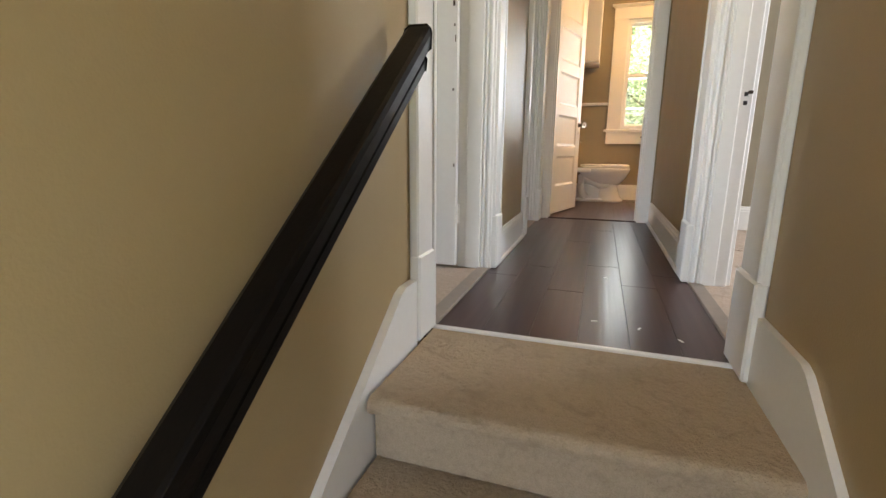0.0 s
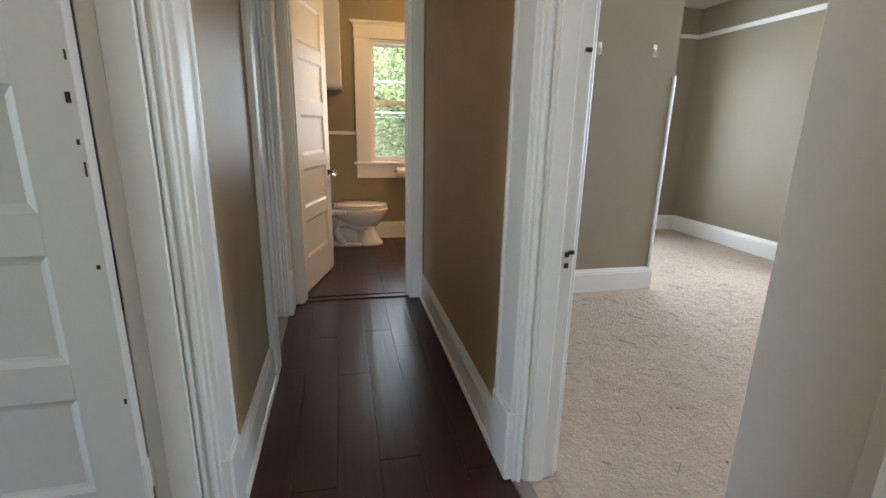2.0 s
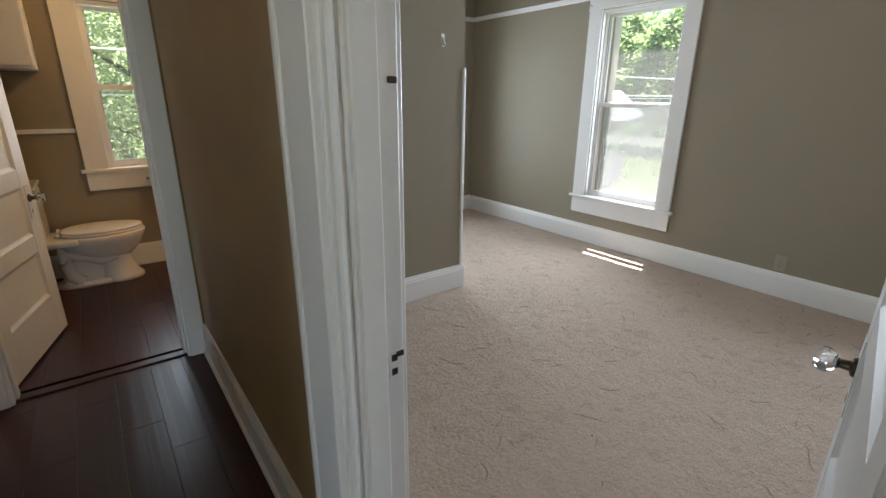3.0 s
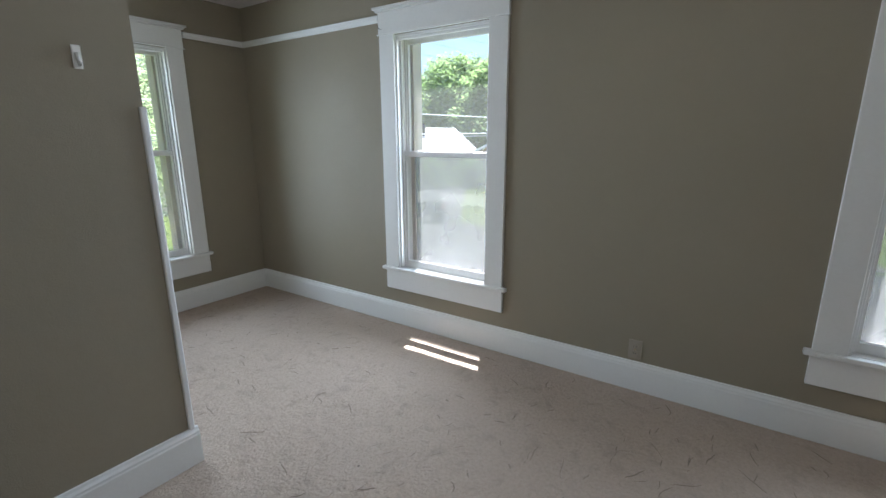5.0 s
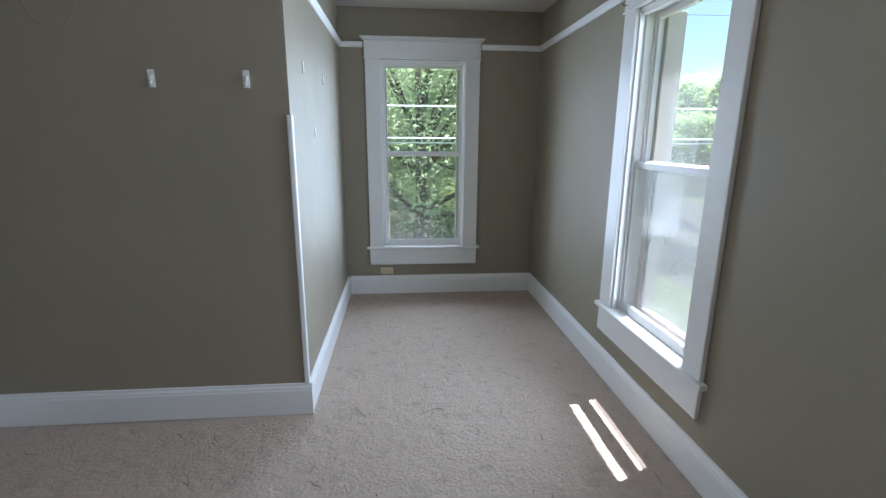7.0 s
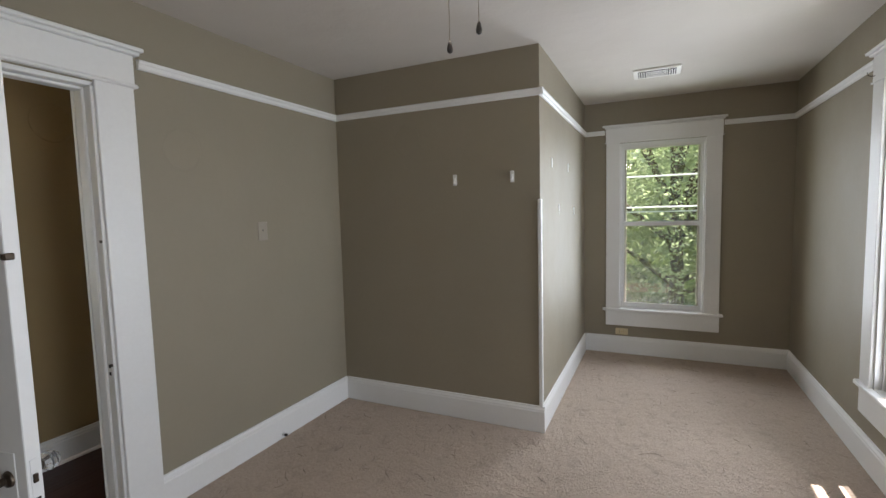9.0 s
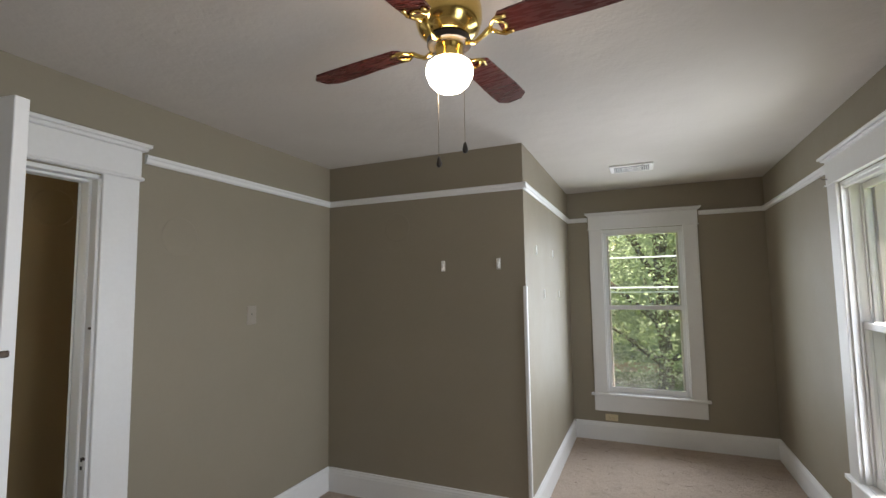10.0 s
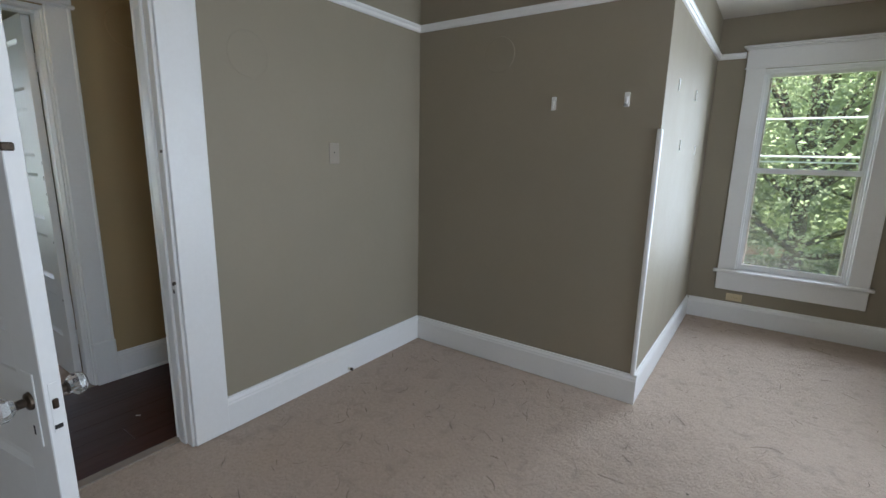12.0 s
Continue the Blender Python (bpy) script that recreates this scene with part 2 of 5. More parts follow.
M["globe"] = glow("lit_opal_glass", (1.0, 0.87, 0.72), 6.0)
M["hall_globe"] = glow("lit_hall_glass", (1.0, 0.76, 0.42), 2.6)
M["bath_globe"] = glow("lit_bath_glass", (1.0, 0.58, 0.19), 17.0)
M["storm"] = grain(mat("weathered_storm_frame", (0.62, 0.55, 0.50), 0.6), [(15, 3, 0.4, (0.52, 0.46, 0.41))])
M["siding"] = grain(mat("white_siding", (0.62, 0.61, 0.58), 0.7), [(3, 3, 0.4, (0.52, 0.51, 0.48))])
M["shingle"] = grain(mat("grey_shingle", (0.16, 0.155, 0.15), 0.9), [(8, 3, 0.5, (0.11, 0.105, 0.10))])

# ---- building helpers ----


def link(name, bm, material, smooth=False):
    me = bpy.data.meshes.new(name)
    bmesh.ops.recalc_face_normals(bm, faces=bm.faces)
    bm.to_mesh(me)
    bm.free()
    me.materials.append(material)
    if smooth:
        for p in me.polygons:
            p.use_smooth = True
    return new(name, me)


def part(name, bm, material, parent, label="", smooth=False):
    ob = link(name, bm, material, smooth)
    ob.parent = parent
    if label:
        ob["label"] = label
    return ob


def thing(name, m, label, category, group="", kind=""):
    ob = new(name)
    ob.empty_display_size = 0.1
    ob.matrix_world = m
    return tagged(ob, label, category, group, kind)


def box(bm, x0, x1, y0, y1, z0, z1, bevel=0.0, seg=1):
    r = bmesh.ops.create_cube(bm, size=1.0)
    vs = r["verts"]
    for v in vs:
        v.co = Vector(((x0 + x1) / 2 + v.co.x * (x1 - x0), (y0 + y1) / 2 + v.co.y * (y1 - y0), (z0 + z1) / 2 + v.co.z * (z1 - z0)))
    if bevel:
        es = {e for v in vs for e in v.link_edges}
        bmesh.ops.bevel(bm, geom=list(es), offset=bevel, segments=seg, affect='EDGES', profile=0.5)
    return bm


def boxed(x0, x1, y0, y1, z0, z1, bevel=0.0, seg=1):
    return box(bmesh.new(), x0, x1, y0, y1, z0, z1, bevel, seg)


def prism(bm, pts, m, length):
    """Closed outline pts (a, b) in the local x-z plane, drawn along local y from 0 to length, then moved by m."""
    lo = [bm.verts.new(m @ Vector((a, 0, b))) for a, b in pts]
    hi = [bm.verts.new(m @ Vector((a, length, b))) for a, b in pts]
    n = len(pts)
    bm.faces.new(lo)
    bm.faces.new(hi[::-1])
    for i in range(n):
        bm.faces.new((lo[i], hi[i], hi[(i + 1) % n], lo[(i + 1) % n]))
    return bm


def run_matrix(p0, p1, out):
    """Local x: out of the wall; local y: from p0 to p1; local z: the rest."""
    y = (Vector(p1) - Vector(p0)).normalized()
    x = Vector(out).normalized()
    z = x.cross(y)
    return Matrix(((x.x, y.x, z.x, p0[0]), (x.y, y.y, z.y, p0[1]), (x.z, y.z, z.z, p0[2]), (0, 0, 0, 1)))


def lathe(bm, profile, steps=24, m=Matrix.Identity(4)):
    """profile: (radius, z) from bottom to top, turned about local z."""
    rings = []
    for r, z in profile:
        rings.append([bm.verts.new(m @ Vector((max(r, 1e-4) * math.cos(2 * math.pi * i / steps), max(r, 1e-4) * math.sin(2 * math.pi * i / steps), z))) for i in range(steps)])
    for a, b in zip(rings, rings[1:]):
        for i in range(steps):
            bm.faces.new((a[i], a[(i + 1) % steps], b[(i + 1) % steps], b[i]))
    bm.faces.new(rings[0][::-1])
    bm.faces.new(rings[-1])
    return bm


def tube(bm, points, r, steps=8):
    rings = []
    pts = [Vector(p) for p in points]
    for i, p in enumerate(pts):
        d = (pts[min(i + 1, len(pts) - 1)] - pts[max(i - 1, 0)]).normalized()
        u = d.orthogonal().normalized()
        if abs(d.z) < 0.9:
            u = d.cross(Vector((0, 0, 1))).normalized()
        w = d.cross(u)
        rr = r[i] if isinstance(r, (list, tuple)) else r
        rings.append([bm.verts.new(p + u * rr * math.cos(2 * math.pi * k / steps) + w * rr * math.sin(2 * math.pi * k / steps)) for k in range(steps)])
    for a, b in zip(rings, rings[1:]):
        for i in range(steps):
            bm.faces.new((a[i], a[(i + 1) % steps], b[(i + 1) % steps], b[i]))
    bm.faces.new(rings[0][::-1])
    bm.faces.new(rings[-1])
    return bm


def wall(name, axis, s0, s1, t0, t1, z0, z1, holes, mat_lo, mat_hi, label):
    """A wall along 'x' or 'y' from s0 to s1, t0..t1 thick. holes: (s0, s1, z0, z1). mat_lo paints the face at t0 and its reveals, mat_hi the face at t1."""
    ss = sorted({s0, s1, *[h[0] for h in holes], *[h[1] for h in holes]})
    zs = sorted({z0, z1, *[h[2] for h in holes], *[h[3] for h in holes]})
    ss = [s for s in ss if s0 <= s <= s1]
    zs = [z for z in zs if z0 <= z <= z1]

    def solid(i, j):
        if not (0 <= i < len(ss) - 1 and 0 <= j < len(zs) - 1):
            return False
        s, z = (ss[i] + ss[i + 1]) / 2, (zs[j] + zs[j + 1]) / 2
        return not any(h[0] < s < h[1] and h[2] < z < h[3] for h in holes)
    bm = bmesh.new()
    cache = {}

    def v(s, t, z):
        k = (round(s, 4), round(t, 4), round(z, 4))
        if k not in cache:
            cache[k] = bm.verts.new((s, t, z) if axis == 'x' else (t, s, z))
        return cache[k]

    def quad(a, b, c, d, mi):
        bm.faces.new((v(*a), v(*b), v(*c), v(*d))).material_index = mi
    for i in range(len(ss) - 1):
        for j in range(len(zs) - 1):
            if not solid(i, j):
                continue
            a, b, c, d = ss[i], ss[i + 1], zs[j], zs[j + 1]
            quad((a, t0, c), (b, t0, c), (b, t0, d), (a, t0, d), 0)
            quad((a, t1, c), (b, t1, c), (b, t1, d), (a, t1, d), 1)
            if not solid(i - 1, j):
                quad((a, t0, c), (a, t1, c), (a, t1, d), (a, t0, d), 0)
            if not solid(i + 1, j):
                quad((b, t0, c), (b, t1, c), (b, t1, d), (b, t0, d), 0)
            if not solid(i, j - 1):
                quad((a, t0, c), (b, t0, c), (b, t1, c), (a, t1, c), 0)
            if not solid(i, j + 1):
                quad((a, t0, d), (b, t0, d), (b, t1, d), (a, t1, d), 0)
    ob = link(name, bm, mat_lo)
    ob.data.materials.append(mat_hi)
    return tagged(ob, label, "wall", kind="structure")


CEIL = 2.46
BASE_P = [(0, 0), (0.019, 0), (0.019, 0.135), (0.016, 0.142), (0.016, 0.150), (0.010, 0.160), (0.008, 0.170), (0, 0.172)]
SHOE_P = [(0.019, 0), (0.031, 0), (0.030, 0.008), (0.026, 0.015), (0.019, 0.018)]
RAIL_P = [(0, 0), (0.012, 0), (0.018, 0.008), (0.018, 0.022), (0.024, 0.028), (0.026, 0.036), (0.024, 0.042), (0, 0.044)]


def baseboard(p0, p1, out, shoe=False, tall=1.0):
    m = run_matrix((*p0, 0.004), (*p1, 0.004), (*out, 0))
    if m.to_3x3().col[2].z < 0:
        p0, p1 = p1, p0
        m = run_matrix((*p0, 0.004), (*p1, 0.004), (*out, 0))
    n = (Vector(p1) - Vector(p0)).length
    ob = link("baseboard", prism(bmesh.new(), [(a, b * tall) for a, b in BASE_P], m, n), M["trim"])
    tagged(ob, "white painted moulded wooden baseboard along the wall", "baseboard", kind="structure")
    if shoe:
        part("shoe_moulding", prism(bmesh.new(), SHOE_P, m, n), M["trim"], ob)


def picture_rail(p0, p1, out):
    z = 2.15
    m = run_matrix((*p0, z), (*p1, z), (*out, 0))
    if m.to_3x3().col[2].z < 0:
        p0, p1 = p1, p0
        m = run_matrix((*p0, z), (*p1, z), (*out, 0))
    ob = link("picture_rail", prism(bmesh.new(), RAIL_P, m, (Vector(p1) - Vector(p0)).length), M["trim"])
    tagged(ob, "white painted wooden picture rail below the ceiling", "trim", kind="structure")


# ---- setting: walls ----
T, H = M["taupe"], M["tan"]
DOOR_TOP = 2.045
BED_DOOR = (-2.44, -1.645)
LEFT_DOOR_A = (-2.52, -1.70)
LEFT_DOOR_B = (-0.73, -0.08)
BATH_DOOR = (-0.985, -0.255)
YH = 0.12                                                # face of the hall's end wall
wall("wall_north", 'x', -4.2, XE + 0.17, YN, YN + 0.17, -3.3, CEIL + 0.2,
     [(WA - 0.365, WA + 0.365, 0.455, 2.06), (WBATH - 0.34, WBATH + 0.34, 0.80, 1.96)], T, M["siding"], "taupe painted plaster outer wall with two window openings")
wall("wall_east", 'y', -4.15, YN, XE, XE + 0.17, -3.3, CEIL + 0.2,
     [(WB - 0.365, WB + 0.365, 0.455, 2.06), (WC - 0.365, WC + 0.365, 0.455, 2.06)], T, M["siding"], "taupe painted plaster outer wall with two sash windows")
wall("wall_west_of_bedroom", 'y', -4.0, YH, HR, XW, 0, CEIL, [(*BED_DOOR, 0, DOOR_TOP)], H, T, "plaster wall between hall and bedroom, tan and taupe, with doorway")
wall("wall_bump_south", 'x', XW, XB, YB, YB + 0.10, 0, CEIL, [], T, H, "taupe painted plaster wall of the projecting corner")
wall("wall_bump_east", 'y', YB + 0.10, YN, XB - 0.10, XB, 0, CEIL, [], H, T, "taupe painted plaster side wall of the projecting corner")
wall("wall_hall_end", 'x', -1.9, HR + 0.02, YH, YH + 0.12, 0, CEIL, [(*BATH_DOOR, 0, DOOR_TOP)], H, H, "tan painted wall at the hall's end with the bathroom doorway")
wall("wall_hall_left", 'y', -2.522, YH, HL - 0.16, HL, 0, CEIL, [(*LEFT_DOOR_A, 0, DOOR_TOP), (*LEFT_DOOR_B, 0, DOOR_TOP)], T, H, "tan painted plaster hall wall with two doorways")
wall("wall_stair_left", 'y', -7.0, -2.522, HL - 0.16, HL - 0.03, -3.3, CEIL, [], T, H, "tan painted plaster wall beside the stairs")
# this wall's opening is added for the lamp; no window is known here
wall("wall_stair_right", 'y', -7.0, -4.0, HR, XW, -3.3, CEIL, [(-5.38, -4.32, -0.28, 1.18)], H, T, "tan painted plaster wall with an unseen opening for stairwell light")
wall("wall_stair_right_lower", 'y', -4.0, -2.5, HR, XW, -3.3, -0.30, [], H, T, "tan painted plaster wall beside the lower stairs")
wall("wall_stair_end", 'x', HL - 0.13, XW, -7.12, -7.0, -3.3, CEIL, [(-1.0, -0.24, -0.2, 1.5)], H, H, "tan painted plaster wall with an unseen opening for stairwell light")
wall("wall_south", 'x', XW, XE + 0.17, -4.15, -4.0, -3.3, CEIL + 0.2, [], M["siding"], T, "taupe painted plaster wall behind the room")
wall("wall_left_room_west", 'y', -4.0, YN, -4.3, -4.2, -3.3, CEIL + 0.2, [(-3.3, -2.2, 0.5, 2.06)], M["siding"], T, "plain plaster wall of the side room with a window opening")
wall("wall_left_room_south", 'x', -4.2, HL - 0.13, -4.0, -3.9, 0, CEIL, [], T, T, "plain plaster wall of the side room")
wall("wall_bath_west", 'y', YH + 0.12, YN, -1.9, -1.78, 0, CEIL, [], T, H, "tan painted bathroom wall")


def slab(name, x0, x1, y0, y1, z0, z1, material, label, category):
    return tagged(link(name, boxed(x0, x1, y0, y1, z0, z1), material), label, category, kind="structure")


slab("ceiling", -4.3, XE + 0.17, -7.1, YN + 0.17, CEIL, CEIL + 0.15, M["ceiling"], "white textured plaster ceiling", "ceiling")
slab("roof", -5.0, XE + EAVE, -7.8, YN + EAVE, CEIL + 0.2, CEIL + 0.4, M["shingle"], "flat eave of the house roof", "roof")


def carpet_floor(name, x0, x1, y0, y1, label):
    """Carpet with a gently uneven surface."""
    bm = bmesh.new()
    nx, ny = int((x1 - x0) / 0.05), int((y1 - y0) / 0.05)
    grid = [[bm.verts.new((x0 + (x1 - x0) * i / nx, y0 + (y1 - y0) * j / ny,
                           0.006 * noise.noise(Vector((2.6 * (x0 + (x1 - x0) * i / nx), 2.6 * (y0 + (y1 - y0) * j / ny), 3)))
                           + 0.003 * noise.noise(Vector((12 * (x0 + (x1 - x0) * i / nx), 12 * (y0 + (y1 - y0) * j / ny), 7))))) for j in range(ny + 1)] for i in range(nx + 1)]
    for i in range(nx):
        for j in range(ny):
            bm.faces.new((grid[i][j], grid[i + 1][j], grid[i + 1][j + 1], grid[i][j + 1]))
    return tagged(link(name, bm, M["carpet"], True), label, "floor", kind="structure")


carpet_floor("floor_bedroom", -0.115, XE, -4.0, YB + 0.06, "beige cut pile carpet floor of the bedroom")
carpet_floor("floor_bedroom_bay", XB - 0.06, XE, YB + 0.058, YN, "beige cut pile carpet floor of the narrow bedroom end")
carpet_floor("floor_left_room", -4.2, -1.11, -4.0, YH + 0.06, "beige cut pile carpet floor of the side room")
slab("subfloor", -4.2, XE, -2.515, YN, -0.30, -0.03, M["groove"], "dark subfloor under the floor covering", "floor")
slab("subfloor_bedroom", HR, XE, -4.0, -2.49, -0.30, -0.03, M["groove"], "dark subfloor under the carpet", "floor")
slab("subfloor_left_room", -4.2, HL - 0.17, -4.0, -2.49, -0.30, -0.03, M["groove"], "dark subfloor under the carpet", "floor")
slab("floor_under_planks", HL, HR, -2.505, YH + 0.05, -0.03, -0.012, M["groove"], "dark underlay below the hall planks", "floor")
slab("floor_lower", -1.3, 0.1, -7.1, -4.0, -3.3, -3.16, M["stair_carpet"], "carpeted floor at the foot of the stairs", "floor")
for nm, x0, x1, y0, y1 in (("threshold_bedroom", -0.17, -0.115, BED_DOOR[0], BED_DOOR[1]), ("threshold_left_a", -1.11, -1.05, LEFT_DOOR_A[0], LEFT_DOOR_A[1]),
                           ("threshold_left_b", -1.11, -1.05, LEFT_DOOR_B[0], LEFT_DOOR_B[1])):
    ob = link(nm, boxed(x0, x1, y0, y1, -0.02, 0.008, 0.003), M["strip"])
    tagged(ob, "taupe painted wooden threshold strip at the doorway", "threshold", kind="structure")
ob = link("threshold_bath", boxed(HL + 0.07, HR - 0.08, YH + 0.02, YH + 0.075, -0.02, 0.010, 0.004), M["plank"])
tagged(ob, "dark wooden reducer strip at the bathroom door", "threshold", kind="structure")

# ---- stairs ----
RISE, GO, NOSE = 0.18, 0.257, -2.97


def stair_step(i):
    """Carpeted step i below the landing (0: the landing's own edge), with a rounded nosing."""
    top = -RISE * i
    back = -2.51 if i == 0 else NOSE - GO * (i - 1) + 0.045
    nose = NOSE - GO * i
    pts = []
    r = 0.022
    for k in range(7):
        a = math.pi / 2 + math.pi * k / 6
        pts.append((nose - 0.012 + r * math.cos(a) + r, top - r + r * math.sin(a)))
    prof = [(back, top), *pts, (nose + 0.03, top - 2 * r - 0.004), (nose + 0.03, top - RISE + 0.005), (back, top - RISE + 0.005)]
    m = Matrix(((0, 1, 0, HL + 0.002), (1, 0, 0, 0), (0, 0, 1, 0), (0, 0, 0, 1)))
    return prism(bmesh.new(), prof, m, HR - HL - 0.004)


stairs = thing("stairs", pose(0, NOSE, 0), "carpeted staircase climbing to a wood-floored hall", "stairs", kind="structure")
for i in range(17):
    bm = stair_step(i)
    bmesh.ops.translate(bm, vec=(0, -NOSE, 0), verts=bm.verts)
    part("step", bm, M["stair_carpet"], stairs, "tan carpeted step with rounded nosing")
tagged(link("carpet_edging", boxed(HL, HR, -2.518, -2.502, -0.02, 0.010, 0.003), M["trim"]), "white painted edging strip between carpet and planks", "trim", kind="structure")


def stringer(x0, x1, y_top, z_top, bend=-2.86, s=RISE / GO):
    run = 6.77 + bend
    pts = [(y_top, z_top), (bend, z_top), (bend - 0.03, z_top - 0.01), (-6.8, z_top - 0.01 - s * run),
           (-6.8, z_top - 0.75 - s * run), (-2.99, -0.45), (y_top, -0.45)]
    m = Matrix(((0, 1, 0, x0), (1, 0, 0, 0), (0, 0, 1, 0), (0, 0, 0, 1)))
    ob = link("stair_skirt", prism(bmesh.new(), pts, m, x1 - x0), M["trim"])
    tagged(ob, "white painted stair skirting board that slopes down the steps", "skirting", kind="structure")


stringer(HL - 0.03, HL - 0.006, -2.642, 0.195, -2.72, 0.73)
stringer(HR - 0.016, HR, -2.588, 0.178)

# handrail
hr = thing("handrail", pose(-1.018, -2.745, 0.833), "dark brown stained wooden handrail on the stair wall", "handrail")
_th = math.atan(0.795)
hp = [(-0.018, -0.076), (0.028, -0.076), (0.031, -0.053), (0.026, -0.046), (0.026, -0.038), (0.041, -0.029), (0.043, 0.004), (0.040, 0.016), (0.031, 0.024), (-0.012, 0.025), (-0.023, 0.017), (-0.027, 0.004), (-0.027, -0.028), (-0.018, -0.038)]
bm = prism(bmesh.new(), hp, Matrix.Identity(4), 4.6)
bmesh.ops.rotate(bm, matrix=Matrix.Rotation(math.pi, 3, 'Z'), verts=bm.verts)
for v in bm.verts:
    v.co.x = -v.co.x
    v.co = Vector((v.co.x, v.co.y, v.co.z + v.co.y * math.tan(_th)))
bmesh.ops.bevel(bm, geom=[e for e in bm.edges if e.calc_length() < 0.07], offset=0.003, segments=1, affect='EDGES')
part("rail", bm, M["rail"], hr)
for d in (0.35, 2.0, 3.9):
    bm = tube(bmesh.new(), [(-0.05, -d, -d * math.tan(_th) - 0.14), (-0.03, -d, -d * math.tan(_th) - 0.14), (-0.004, -d, -d * math.tan(_th) - 0.115), (0, -d, -d * math.tan(_th) - 0.084)], 0.008)
    part("bracket", bm, M["black_iron"], hr)


# ---- doorways ----
def doorway(axis, s0, s1, t_lo, t_hi, top, sides, label, stop=None):
    """Jambs, stops and casings of a doorway. axis: the wall's direction; s0..s1 the opening; t_lo..t_hi the wall.
    sides: for 'lo' and 'hi' a casing style: (style, width at s0 side, width at s1 side)."""
    root = thing("door_frame", pose(0, 0, 0), label, "door frame", kind="structure")

    def bx(bm, a0, a1, b0, b1, z0, z1, bv=0.003):
        if axis == 'x':
            return box(bm, a0, a1, b0, b1, z0, z1, bv)
        return box(bm, b0, b1, a0, a1, z0, z1, bv)
    j = 0.018
    mid = (t_lo + t_hi) / 2
    st0, st1 = stop or (mid - 0.028, mid + 0.028)
    e = 0.004
    part("jamb", bx(bmesh.new(), s0 - 0.002, s0 + j, t_lo - e, t_hi + e, 0, top), M["trim"], root)
    part("jamb", bx(bmesh.new(), s1 - j, s1 + 0.002, t_lo - e, t_hi + e, 0, top), M["trim"], root)
    part("head_jamb", bx(bmesh.new(), s0, s1, t_lo - e, t_hi + e, top - j, top + 0.002), M["trim"], root)
    for a0, a1 in ((s0 + j - 0.002, s0 + j + 0.012), (s1 - j - 0.012, s1 - j + 0.002)):
        part("door_stop", bx(bmesh.new(), a0, a1, st0, st1, 0.0, top - j, 0.004), M["trim"], root)
    part("door_stop", bx(bmesh.new(), s0 + j, s1 - j, st0, st1, top - j - 0.012, top - j + 0.002, 0.004), M["trim"], root)
    if 'moulded' in [v[0] for v in sides.values()]:
        hall, g = (t_lo, 1) if sides.get('lo', ('',))[0] == 'moulded' else (t_hi, -1)
        for a0, a1 in ((s0 + j - 0.002, s0 + j + 0.009), (s1 - j - 0.009, s1 - j + 0.002)):
            for c in (0.006, 0.030):
                part("jamb_bead", bx(bmesh.new(), a0, a1, *sorted((hall + g * c, hall + g * (c + 0.016))), 0.002, top - j, 0.005), M["trim"], root)
    for side, (style, w0, w1) in sides.items():
        t, o = (t_lo, -1) if side == 'lo' else (t_hi, 1)

        def lay(bm, a0, a1, d0, d1, z0, z1, bv=0.003):
            q0, q1 = sorted((t + o * d0, t + o * d1))
            return bx(bm, a0, a1, q0, q1, z0, z1, bv)
        for k, w in ((0, w0), (1, w1)):
            if w <= 0:
                continue
            a = s0 + 0.006 if k == 0 else s1 - 0.006
            g = -1 if k == 0 else 1
            lo, hi = sorted((a, a + g * w))
            part("casing", lay(bmesh.new(), lo, hi, 0.0, 0.020, 0.004, top + 0.01), M["trim"], root)
            if style == 'moulded':
                for f0, f1, d in ((0.84, 0.985, 0.027),):
                    b0, b1 = sorted((a + g * w * f0, a + g * w * f1))
                    part("bead", lay(bmesh.new(), b0, b1, 0.016, d, 0.26, top + 0.01, 0.004), M["trim"], root)
                part("plinth", lay(bmesh.new(), lo - 0.003, hi + 0.003, 0.0, 0.032, 0.003, 0.262, 0.006), M["trim"], root)
        lo, hi = s0 - max(w0, 0.0), s1 + max(w1, 0.0)
        part("header", lay(bmesh.new(), lo, hi, 0.0, 0.022, top + 0.012, top + 0.155), M["trim"], root)
        part("fillet", lay(bmesh.new(), lo - 0.012, hi + 0.012, 0.0, 0.032, top + 0.008, top + 0.026, 0.006), M["trim"], root)
        part("cap", lay(bmesh.new(), lo - 0.02, hi + 0.02, 0.0, 0.042, top + 0.155, top + 0.172, 0.004), M["trim"], root)
        part("cap_top", lay(bmesh.new(), lo - 0.032, hi + 0.032, 0.0, 0.056, top + 0.172, top + 0.190, 0.004), M["trim"], root)
    return root


fr = doorway('y', *BED_DOOR, HR, XW, DOOR_TOP, {'lo': ('moulded', 0.168, 0.155), 'hi': ('flat', 0.13, 0.165)}, "white painted door frame with a worn strike plate")
